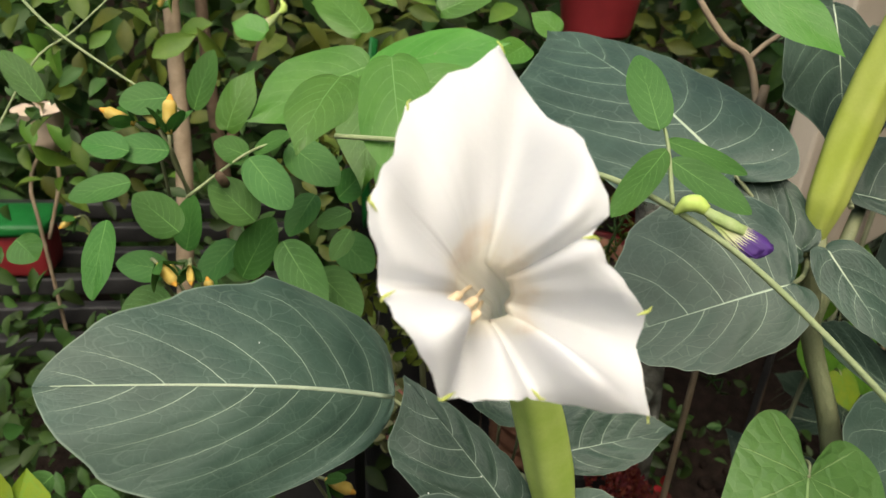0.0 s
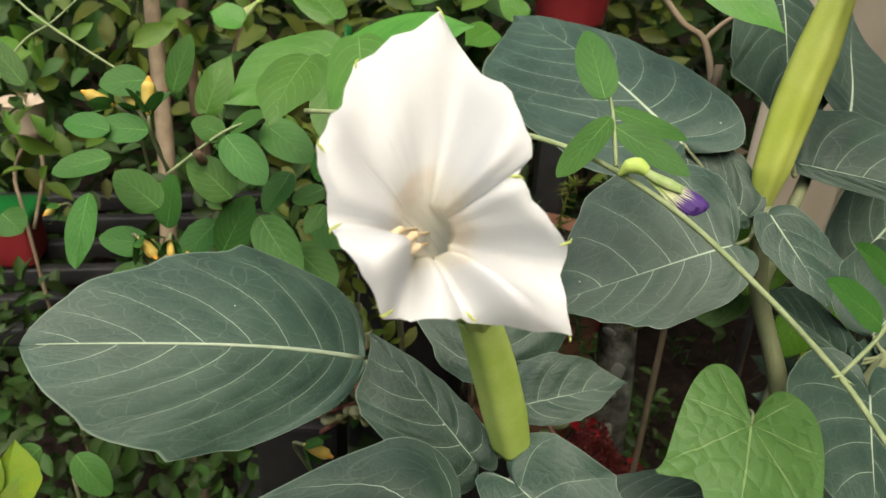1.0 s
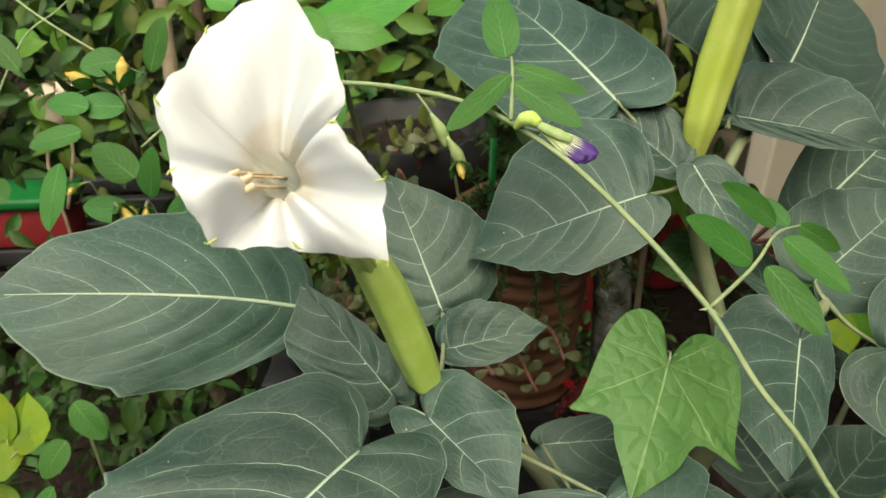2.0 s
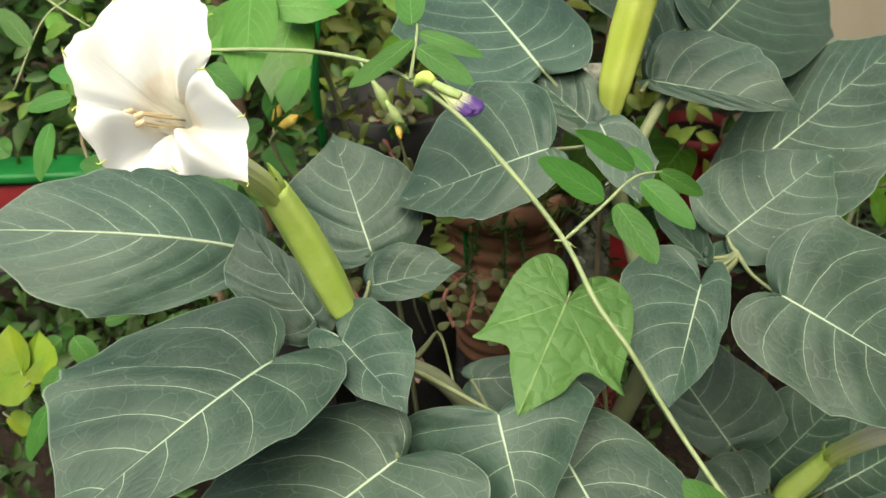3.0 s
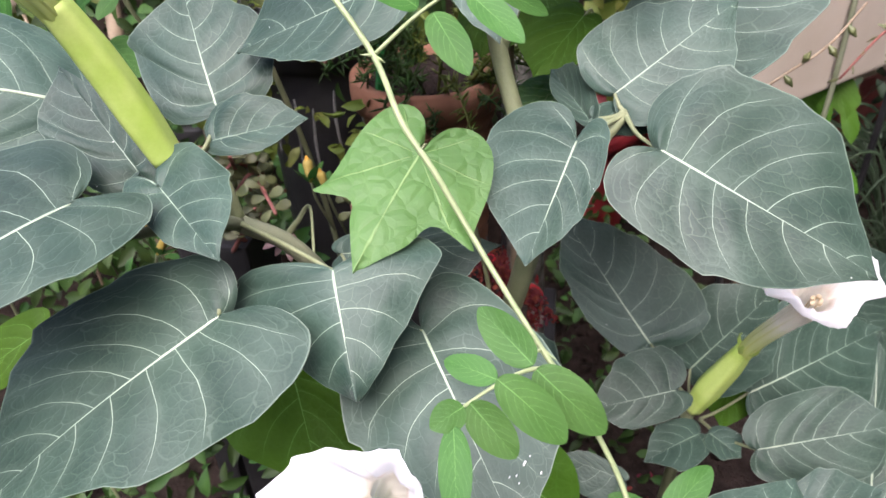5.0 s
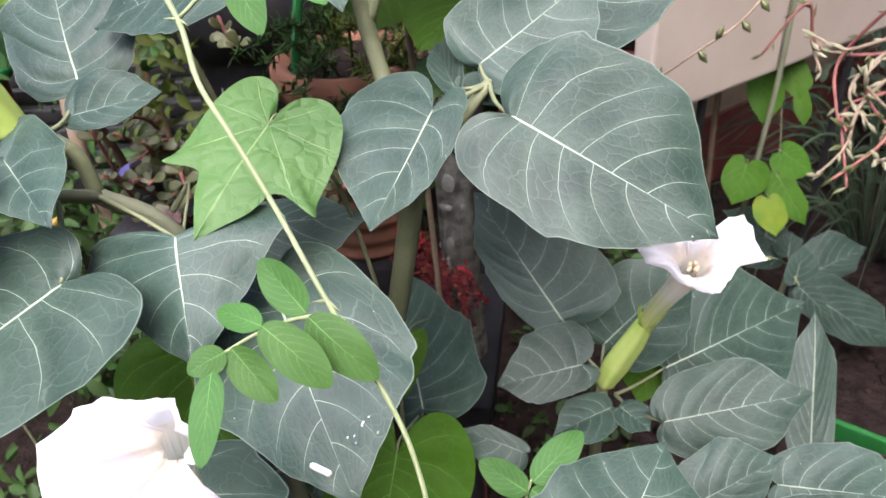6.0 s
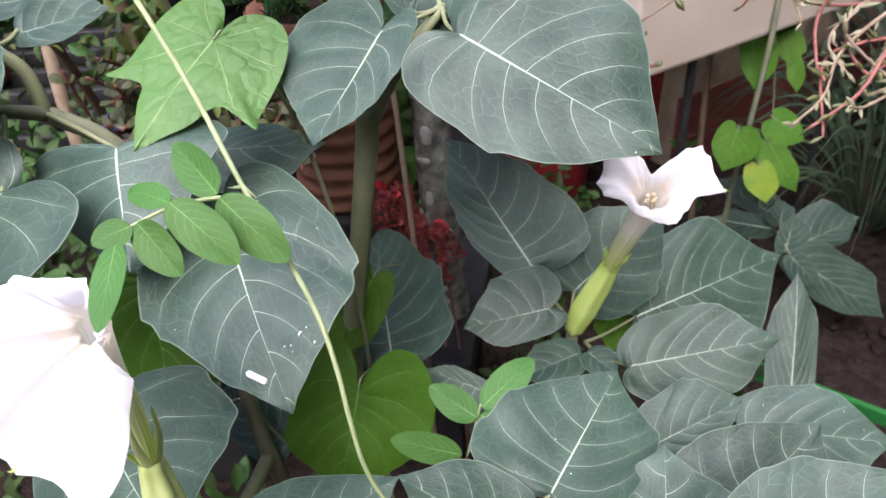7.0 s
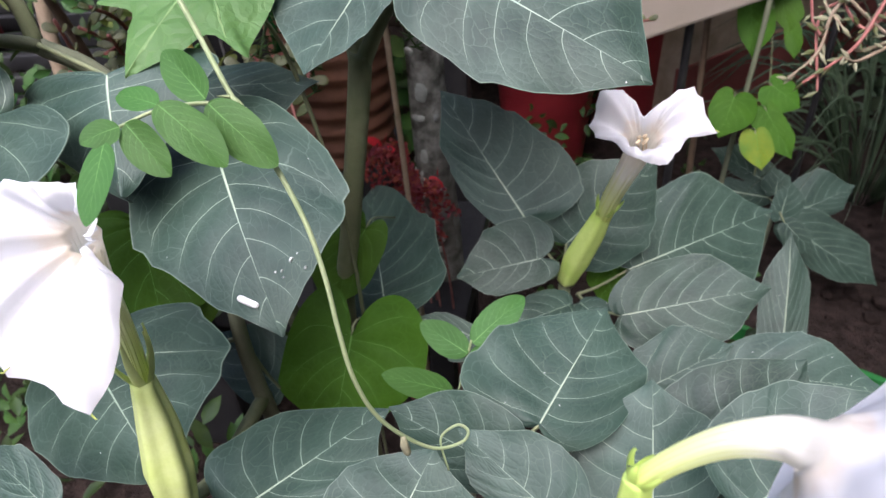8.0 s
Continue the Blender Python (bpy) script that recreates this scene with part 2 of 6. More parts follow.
M_PURPLE = streaked_petal("purple_petal", (0.36, 0.46, 0.12), (0.54, 0.57, 0.32), (0.060, 0.020, 0.16))
M_LEAF = leaf_material("datura_leaf", (0.012, 0.032, 0.021), (0.035, 0.067, 0.047), (0.28, 0.36, 0.27), veins=5, side=0.0027, rib=0.013, net=240.0, net_amount=0.04, specks=0.045, rough=0.5, spec=0.32, edge=0.35, relief=0.4, puff=0.16, quilt=0.25, vary=0.16, down=0.06, ladder_amount=0.12, hue=0.02)
M_RIB = plain_material("midrib", (0.34, 0.42, 0.29), (0.43, 0.50, 0.38), rough=0.5)
M_LEAFLET = leaf_material("pea_leaflet", (0.034, 0.112, 0.019), (0.060, 0.158, 0.032), (0.12, 0.27, 0.07), veins=8, side=0.003, rib=0.03, net=220.0, net_amount=0.08, rough=0.55, spec=0.25, glow=0.25, vary=0.16, hue=0.03)
M_BROAD = leaf_material("broad_leaf", (0.056, 0.180, 0.020), (0.095, 0.250, 0.036), (0.16, 0.33, 0.09), veins=5, side=0.004, rib=0.02, net=110.0, net_amount=0.1, rough=0.45, glow=0.3, vary=0.28, hue=0.025)
M_LOBED = leaf_material("glory_leaf", (0.062, 0.148, 0.032), (0.095, 0.195, 0.054), (0.22, 0.34, 0.13), veins=6, side=0.006, rib=0.02, net=85.0, net_amount=0.08, rough=0.5, spec=0.3, glow=0.2, quilt=1.35, relief=0.85, hue=0.02, vary=0.1, puff=0.0)
M_HEART = leaf_material("heart_leaf", (0.034, 0.092, 0.005), (0.054, 0.132, 0.009), (0.12, 0.25, 0.05), veins=5, side=0.003, rib=0.015, net=120.0, net_amount=0.1, rough=0.6, spec=0.14, glow=0.25, hue=0.02)
M_LIME = leaf_material("lime_leaf", (0.18, 0.215, 0.012), (0.075, 0.15, 0.012), (0.10, 0.24, 0.03), veins=6, net=90.0, net_amount=0.5, rough=0.6, spec=0.2, glow=0.2, hue=0.02)
M_STEM = plain_material("green_stem", (0.17, 0.195, 0.10), (0.25, 0.27, 0.15), scale=45.0, rough=0.5)
M_DARKSTEM = plain_material("downy_stem", (0.14, 0.155, 0.095), (0.22, 0.235, 0.15), scale=45.0, rough=0.6)
M_VINE = plain_material("vine_stem", (0.22, 0.28, 0.13), (0.31, 0.36, 0.19), scale=80.0, rough=0.55)
M_CALYX = plain_material("calyx", (0.43, 0.60, 0.11), (0.60, 0.73, 0.23), scale=40.0, rough=0.5, glow=0.1, bump=0.1, distance=0.0006)
M_PALECALYX = plain_material("pale_calyx", (0.50, 0.61, 0.17), (0.66, 0.73, 0.34), scale=40.0, rough=0.55, glow=0.08, bump=0.1, distance=0.0006)
M_BUD = plain_material("long_calyx", (0.40, 0.48, 0.075), (0.54, 0.60, 0.16), scale=32.0, rough=0.5, glow=0.15, bump=0.1, distance=0.0006)
M_PETAL = petal_material("white_petal", (0.86, 0.86, 0.88), (0.88, 0.83, 0.72), (0.96, 0.95, 0.84))
M_STAMEN = plain_material("stamen", (0.58, 0.43, 0.25), (0.72, 0.60, 0.42), scale=200.0, rough=0.7)
M_TIP = plain_material("petal_tip", (0.42, 0.48, 0.10), (0.54, 0.58, 0.18), rough=0.6)
M_TWIG = plain_material("brown_twig", (0.07, 0.045, 0.027), (0.14, 0.095, 0.06), scale=50.0, rough=0.8)
M_TAN = plain_material("tan_twig", (0.21, 0.155, 0.10), (0.33, 0.26, 0.18), scale=60.0, rough=0.8)
M_TERRA = plain_material("terracotta", (0.17, 0.075, 0.045), (0.26, 0.125, 0.075), scale=22.0, rough=0.85, bump=0.5)
M_BLACK = plain_material("black_plastic", (0.012, 0.012, 0.013), (0.035, 0.034, 0.034), scale=18.0, rough=0.5, spec=0.25)
M_RED = plain_material("red_plastic", (0.17, 0.012, 0.015), (0.25, 0.022, 0.027), scale=16.0, rough=0.5, spec=0.4)
M_GREEN = plain_material("green_plastic", (0.005, 0.085, 0.016), (0.009, 0.14, 0.028), scale=20.0, rough=0.45)
M_PANEL = plain_material("cream_board", (0.44, 0.38, 0.30), (0.52, 0.46, 0.38), scale=7.0, rough=0.7, bump=0.1)
M_BRICK = plain_material("red_oxide_wall", (0.13, 0.035, 0.03), (0.20, 0.06, 0.05), scale=12.0, rough=0.85, bump=0.5)
M_SOIL = plain_material("soil", (0.014, 0.010, 0.008), (0.044, 0.031, 0.026), scale=35.0, rough=0.95, spec=0.08, bump=1.0, distance=0.01, fine=180.0)
M_BARK = plain_material("pale_bark", (0.022, 0.018, 0.011), (0.48, 0.48, 0.41), scale=42.0, rough=0.9, bump=0.9, distance=0.004, fine=240.0)
M_YELLOW = plain_material("yellow_flower", (0.58, 0.40, 0.07), (0.66, 0.52, 0.17), scale=90.0, rough=0.6, glow=0.15)
M_ORANGE = plain_material("orange_tip", (0.68, 0.28, 0.03), (0.70, 0.42, 0.07), scale=90.0, rough=0.6)
M_REDPETAL = plain_material("red_petal", (0.42, 0.012, 0.02), (0.55, 0.03, 0.04), scale=90.0, rough=0.6, glow=0.2)
M_REDDRY = plain_material("red_dry_flower", (0.11, 0.016, 0.014), (0.24, 0.035, 0.03), scale=90.0, rough=0.8, vary=0.4)
M_SUCC = plain_material("succulent_leaf", (0.075, 0.095, 0.03), (0.155, 0.16, 0.065), scale=70.0, rough=0.4, spec=0.5, vary=0.35)
M_SUCCSTEM = plain_material("red_stem", (0.22, 0.07, 0.06), (0.34, 0.15, 0.12), scale=60.0, rough=0.6)
M_BACK = plain_material("hedge_leaf", (0.018, 0.050, 0.009), (0.045, 0.086, 0.015), scale=30.0, rough=0.55, glow=0.15, vary=0.55)
M_BACKY = plain_material("yellowish_leaf", (0.070, 0.105, 0.015), (0.135, 0.155, 0.025), scale=30.0, rough=0.55, glow=0.2, vary=0.4)
M_LIGHT = plain_material("light_leaf", (0.065, 0.14, 0.016), (0.12, 0.20, 0.027), scale=30.0, rough=0.5, glow=0.2, vary=0.35)
M_GRASS = plain_material("strap_leaf", (0.028, 0.052, 0.026), (0.068, 0.098, 0.052), scale=30.0, rough=0.5, vary=0.4)
M_KEEL = plain_material("pale_keel", (0.27, 0.38, 0.12), (0.42, 0.50, 0.24), scale=120.0, rough=0.55, glow=0.1)
M_EDGING = plain_material("green_edging", (0.010, 0.10, 0.018), (0.018, 0.16, 0.032), scale=20.0, rough=0.6)
M_BEIGE = plain_material("beige_cup", (0.54, 0.42, 0.32), (0.66, 0.54, 0.43), scale=40.0, rough=0.7)
M_WALL = plain_material("weathered_wall", (0.038, 0.030, 0.022), (0.085, 0.064, 0.048), scale=5.0, rough=0.9, spec=0.1, bump=0.6, distance=0.01, fine=90.0)
# near black so that the added side wall throws little light back
M_DARKWALL = plain_material("dark_shading_wall", (0.016, 0.020, 0.012), (0.045, 0.046, 0.034), scale=4.0, rough=0.95, spec=0.1, bump=0.6, distance=0.01, fine=90.0)
M_LICHEN = plain_material("lichen", (0.40, 0.42, 0.36), (0.58, 0.60, 0.54), scale=120.0, rough=0.95, bump=0.8, distance=0.002, fine=500.0)
M_PALEDUST = plain_material("dried_lime", (0.13, 0.13, 0.125), (0.30, 0.30, 0.29), scale=300.0, rough=0.9)
M_VIOLET = plain_material("violet_plastic", (0.12, 0.10, 0.30), (0.18, 0.16, 0.40), scale=60.0, rough=0.5)
M_DRY = plain_material("dried_petal", (0.20, 0.11, 0.10), (0.42, 0.30, 0.30), scale=160.0, rough=0.8, glow=0.2)
M_PALELEAF = plain_material("pale_succulent", (0.20, 0.20, 0.11), (0.34, 0.32, 0.21), scale=90.0, rough=0.5)
M_PLASTER = plain_material("tan_plaster", (0.20, 0.155, 0.10), (0.36, 0.30, 0.22), scale=16.0, rough=0.9, bump=0.5)
M_WHITE = plain_material("white_mark", (0.75, 0.76, 0.74), (0.85, 0.85, 0.82), scale=200.0, rough=0.6)

# ---------------------------------------------------------------- builders
def thing(name, base, label, category, group="", kind=""):
    ob = new(name)
    ob.location = base
    return tagged(ob, label, category, group, kind)


def part(name, bm, mat, parent, label="", smooth=True):
    """Links a bmesh, given in world coordinates, as one mesh object under a thing or a part."""
    me = bpy.data.meshes.new(name)
    if smooth:
        for f in bm.faces:
            f.smooth = True
    bm.to_mesh(me)
    bm.free()
    for m in (mat if isinstance(mat, (list, tuple)) else [mat]):
        me.materials.append(m)
    ob = new(name, me)
    if parent is not None:
        ob.parent = parent
        place = Matrix.Translation(parent.location) if parent.parent is None else Matrix.Translation(parent.parent.location)
        ob.matrix_parent_inverse = place.inverted() if parent.parent is None and parent.type == "EMPTY" else Matrix.Identity(4)
    if label:
        ob["label"] = label
    return ob


def vec(p):
    return Vector(p)


def smooth_path(points, steps=6):
    """Catmull-Rom through the points."""
    p = [Vector(q) for q in points]
    p = [2 * p[0] - p[1]] + p + [2 * p[-1] - p[-2]]
    out = []
    for i in range(1, len(p) - 2):
        for k in range(steps):
            t = k / steps
            a, b, c, d = p[i - 1], p[i], p[i + 1], p[i + 2]
            out.append(0.5 * (2 * b + (c - a) * t + (2 * a - 5 * b + 4 * c - d) * t * t + (3 * b - a - 3 * c + d) * t ** 3))
    out.append(p[-2])
    return out


def tube(bm, points, radii, sides=8, flat=1.0, ribs=0.0, mat=0):
    """A round tube along points; radii: one number or one for each point."""
    n = len(points)
    if isinstance(radii, (int, float)):
        radii = [radii] * n
    elif len(radii) != n:
        radii = list(np.interp(np.linspace(0, 1, n), np.linspace(0, 1, len(radii)), radii))
    rings = []
    ref = None
    for i, p in enumerate(points):
        d = (points[min(i + 1, n - 1)] - points[max(i - 1, 0)]).normalized()
        if ref is None:
            ref = d.orthogonal().normalized()
        ref = (ref - d * ref.dot(d)).normalized()
        side = d.cross(ref)
        ring = []
        for k in range(sides):
            a = 2 * math.pi * k / sides
            r = radii[i] * (1 + ribs * math.cos(5 * a))
            ring.append(bm.verts.new(p + ref * math.cos(a) * r + side * math.sin(a) * r * flat))
        rings.append(ring)
    for a, b in zip(rings, rings[1:]):
        for k in range(sides):
            f = bm.faces.new((a[k], a[(k + 1) % sides], b[(k + 1) % sides], b[k]))
            f.material_index = mat
    for ring, turn in ((rings[0], True), (rings[-1], False)):
        f = bm.faces.new(ring[::-1] if turn else ring)
        f.material_index = mat
    return rings


def bezier(a, b, c, d, t):
    u = 1 - t
    return tuple(u ** 3 * p + 3 * u * u * t * q + 3 * u * t * t * r + t ** 3 * s for p, q, r, s in zip(a, b, c, d))


def half_outline(kind, s, p, lobe, tip, full=1.0):
    """Edge of one half blade: (along, across) for s from 0 at the stalk to 1 at the tip; across is 1 at along = p."""
    k = 0.45
    if kind == "lobed":
        pts = [(0, 0), (-0.15, 0.05), (-0.31, 0.20), (-0.37, 0.44), (-0.27, 0.70), (-0.02, 0.86), (0.75 * p, 0.92), (p, 1.0), (p - 0.05, 0.52), (0.68, 0.36), (0.85, 0.17), (1, 0)]
        x = s * (len(pts) - 1)
        i = min(int(x), len(pts) - 2)
        f = x - i
        a, b, c, d = pts[max(i - 1, 0)], pts[i], pts[i + 1], pts[min(i + 2, len(pts) - 1)]
        return tuple(0.5 * (2 * b[j] + (c[j] - a[j]) * f + (2 * a[j] - 5 * b[j] + 4 * c[j] - d[j]) * f * f + (3 * b[j] - a[j] - 3 * c[j] + d[j]) * f ** 3) for j in (0, 1))
    if s < k:
        return bezier((0, 0), (-1.5 * lobe - 0.01, 0.18), (min(-1.2 * lobe, p - 0.35) if kind != "elliptic" else p - 0.4, 1.0), (p, 1), s / k)
    q = (s - k) / (1 - k)
    if kind == "elliptic":
        return bezier((p, 1), (p + 0.5 * (1 - p), 1.0), (0.97, 0.42), (1, 0), q)
    return bezier((p, 1), (p + 0.48 * (1 - p), full), (1 - 0.30 * tip, 0.55 * tip), (1, 0), q)


def blade(base, tip_point, left, right, kind="ovate", lobe=0.08, tip=0.65, bend=0.02, fold=0.0, curl=0.04, teeth=0.09, quilt=0.0015, wavy=0.07, fan=2.3, full=1.0, rows=42, cols=10, veins=5, arch_veins=0.2, palmate=False, ripple=0.05, seed=0):
    """The sheet of a leaf from its stalk end to its tip; left and right are the widest places of its two halves."""
    rnd = random.Random(seed)
    base, tip_point, left, right = Vector(base), Vector(tip_point), Vector(left), Vector(right)
    along = tip_point - base
    length = along.length
    ax = along / length
    halves = []
    for q in (left, right):
        d = q - base
        p = d.dot(ax) / length
        side = d - ax * d.dot(ax)
        halves.append((max(-0.1, min(0.62, p)), side.length, side.normalized()))
    up = (halves[0][2] - halves[1][2]).cross(ax)
    up.normalize()
    if up.z < 0 and abs(up.z) > 0.2:
        up = -up
    quilt *= min(1.0, length / 0.14)
    bm = bmesh.new()
    uv = bm.loops.layers.uv.new("UVMap")
    uv_veins = bm.loops.layers.uv.new("Veins")
    data = {}
    phase = rnd.uniform(0, 6)
    first = rnd.uniform(0.1, 0.6)
    mids = []

    def vein_at(s, v, sign, x, y):
        """Counts the side veins: they leave the rib at an angle, bend towards the tip and alternate on the two halves."""
        if palmate:
            return 0.5 + math.degrees(math.atan2(y, x + 1e-5)) / 46.0
        return max(0.0, s - arch_veins * v ** 2.4 * (1 - s)) ** 1.5 * veins + first + (0.45 if sign > 0 else 0.0)

    for i in range(rows + 1):
        s = i / rows
        m = s ** fan
        arch = bend * length * 4 * m * (1 - m) + 0.012 * length * math.sin(5 * m + phase)
        mid = base + ax * length * m + up * arch
        mids.append(bm.verts.new(mid))
        data[mids[-1]] = (s, 0.5, None)
    for sign, (p, w, side) in zip((1, -1), halves):
        lifted = (side * math.cos(fold) + up * math.sin(fold)) if fold else side
        across_w = w / max(0.5, math.cos(fold))
        grid = [mids]
        points = [(k + rnd.uniform(0.15, 0.85)) / 7.0 for k in range(1, 7)]
        heights = [rnd.uniform(0.2, 1.3) * teeth for k in points]
        for j in range(1, cols + 1):
            v = j / cols
            line = []
            for i in range(rows + 1):
                s = i / rows
                m = s ** fan
                eu, ew = half_outline(kind, s, p, lobe, tip, full)
                notch = 1 + sum(h * max(0.0, 1 - abs(s - q) / (0.03 if s > q else 0.10)) for q, h in zip(points, heights)) - 0.35 * teeth
                ew *= 1 + (notch - 1) * v + wavy * v * (0.5 * math.sin(7.0 * s + 3 * phase + sign) + 0.35 * math.sin(15.0 * s + phase * sign)) * min(1.0, 4 * s, 5 * (1 - s))
                u = m + (eu - m) * (0.45 * v + 0.55 * v * v)
                h = bend * length * 4 * m * (1 - m) * (1 - 0.4 * v) + 0.012 * length * math.sin(5 * m + phase)
                h -= curl * w * v * v * (0.6 + 0.4 * math.sin(3.0 * s + phase * sign))
                h += (0.045 * math.sin(9.0 * s + phase + sign) + 0.022 * math.sin(23.0 * s + 2 * phase)) * w * v * v * (1 - s ** 5)
                vein = vein_at(s, v, sign, u * length, across_w * ew * v)
                h += quilt * abs(math.cos(math.pi * vein)) * math.sin(math.pi * min(1.0, v ** 0.8 * 1.03)) * (1 - s) ** 0.6
                h += ripple * w * noise.noise(Vector((3.0 * u + seed, 2.2 * v * sign, 0.7 * seed))) * v * (1 - s ** 4)
                line.append(bm.verts.new(base + ax * length * u + lifted * across_w * ew * v + up * h))
                data[line[-1]] = (s, 0.5 + 0.5 * v * sign, vein)
            grid.append(line)
        for a, b in zip(grid, grid[1:]):
            for i in range(rows):
                quad = (a[i], a[i + 1], b[i + 1], b[i]) if sign < 0 else (a[i], b[i], b[i + 1], a[i + 1])
                f = bm.faces.new(quad)
                for loop in f.loops:
                    along_s, across, vein = data[loop.vert]
                    loop[uv].uv = (along_s, across)
                    loop[uv_veins].uv = (vein_at(along_s, 0.0, sign, (along_s ** fan) * length, 0.0) if vein is None else vein, 0.0)
    bmesh.ops.remove_doubles(bm, verts=[v for v in bm.verts], dist=1e-6)
    for e in bm.edges:
        e.smooth = not e.is_boundary
    return bm, up, length


LEAF_SEED = [0]
NODES = {}


def stalk_to(node_point, base, ax, length):
    node_point, base = Vector(node_point), Vector(base)
    gap = (node_point - base).length
    ahead = max(0.0, (base - node_point).normalized().dot(ax))
    return smooth_path([node_point, node_point.lerp(base, 0.5) - Vector((0, 0, 0.06 * gap)) - ax * 0.1 * gap * ahead, base], 6)


def datura_leaf(plant, base, tip_point, left, right, stalk=True, **shape):
    """One grey-green blade with its pale midrib and its stalk."""
    LEAF_SEED[0] += 1
    shape.setdefault("veins", 3.5 + (Vector(tip_point) - Vector(base)).length / 0.036)
    bm, up, length = blade(base, tip_point, left, right, seed=LEAF_SEED[0], **shape)
    leaf = part("leaf", bm, M_LEAF, plant)
    thick = leaf.modifiers.new("thickness", "SOLIDIFY")
    thick.thickness, thick.offset = 0.0006, -1.0
    base, tip_point = Vector(base), Vector(tip_point)
    ax = (tip_point - base).normalized()
    bend = shape.get("bend", 0.02)
    phase = random.Random(LEAF_SEED[0]).uniform(0, 6)
    line = []
    for i in range(19):
        m = 0.96 * i / 18
        line.append(base + ax * length * m + up * (bend * length * 4 * m * (1 - m) + 0.012 * length * math.sin(5 * m + phase) + 0.0001))
    bm = bmesh.new()
    tube(bm, line, [0.0008 + length * 0.0035, 0.0008 + length * 0.001, 0.0006, 0.0002], 8, flat=0.5)
    spots = NODES.get(plant.name)
    part("midrib", bm, M_RIB, leaf)
    if spots and stalk:
        near = min((Vector(q) for q in spots), key=lambda q: (q - base).length)
        if 0.004 < (near - base).length < 0.11:
            bm = bmesh.new()
            tube(bm, stalk_to(near, base, ax, length), [0.0019, 0.0014, 0.0012], 7)
            part("leaf_stalk", bm, M_STEM, leaf)
    return leaf


def small_leaf(name, parent, base, tip_point, width, mat, kind="elliptic", normal=None, lobe=0.0, p=0.45, seed=None, **shape):
    LEAF_SEED[0] += 1
    seed = LEAF_SEED[0] if seed is None else seed
    rnd = random.Random(seed * 7 + 3)
    base, tip_point = Vector(base), Vector(tip_point)
    ax = (tip_point - base).normalized()
    n = Vector(normal) if normal else Vector((rnd.uniform(-0.25, 0.25), -0.6 + rnd.uniform(-0.2, 0.2), 0.75))
    side = n.cross(ax).normalized()
    mid = base.lerp(tip_point, p)
    opts = dict(lobe=lobe, teeth=0.0, quilt=0.0, wavy=0.03, rows=14, cols=4, veins=8, ripple=0.02, bend=rnd.uniform(0.0, 0.05), fold=rnd.uniform(0.05, 0.25), tip=0.6)
    opts.update(shape)
    bm, up, length = blade(base, tip_point, mid + side * width / 2, mid - side * width / 2, kind=kind, seed=seed, **opts)
    return part(name, bm, mat, parent)


def leaflet(parent, base, tip_point, width):
    return small_leaf("leaflet", parent, base, tip_point, width, M_LEAFLET)


def broad_leaflet(parent, base, tip_point, width):
    return small_leaf("leaflet", parent, base, tip_point, width, M_BROAD, kind="ovate", lobe=0.05, tip=0.6, rows=20, cols=5, quilt=0.0012, curl=0.12)


def stem_part(plant, name, points, radii, mat=None, sides=10, ribs=0.0):
    bm = bmesh.new()
    tube(bm, smooth_path(points), radii, sides, ribs=ribs)
    return part(name, bm, mat or M_STEM, plant)


def glory_leaf(owner, base, tip_point, left, right, mat, **shape):
    """A soft green heart-shaped or lobed blade on a thin stalk."""
    LEAF_SEED[0] += 1
    opts = dict(teeth=0.0, wavy=0.0, quilt=0.002, fan=3.6, tip=0.6, curl=0.06, veins=6, palmate=shape.get("kind") == "lobed")
    opts.update(shape)
    bm, up, length = blade(base, tip_point, left, right, seed=LEAF_SEED[0], **opts)
    leaf = part("leaf", bm, mat, owner)
    base = Vector(base)
    bm = bmesh.new()
    away = (base - Vector(tip_point)).normalized()
    tube(bm, smooth_path([base, base + away * 0.012 - up * 0.008, base + away * 0.02 - up * 0.05 + Vector((0, 0.02, -0.02))], 5), [0.0008, 0.0011], 6)
    part("leaf_stalk", bm, M_STEM, leaf)
    return leaf


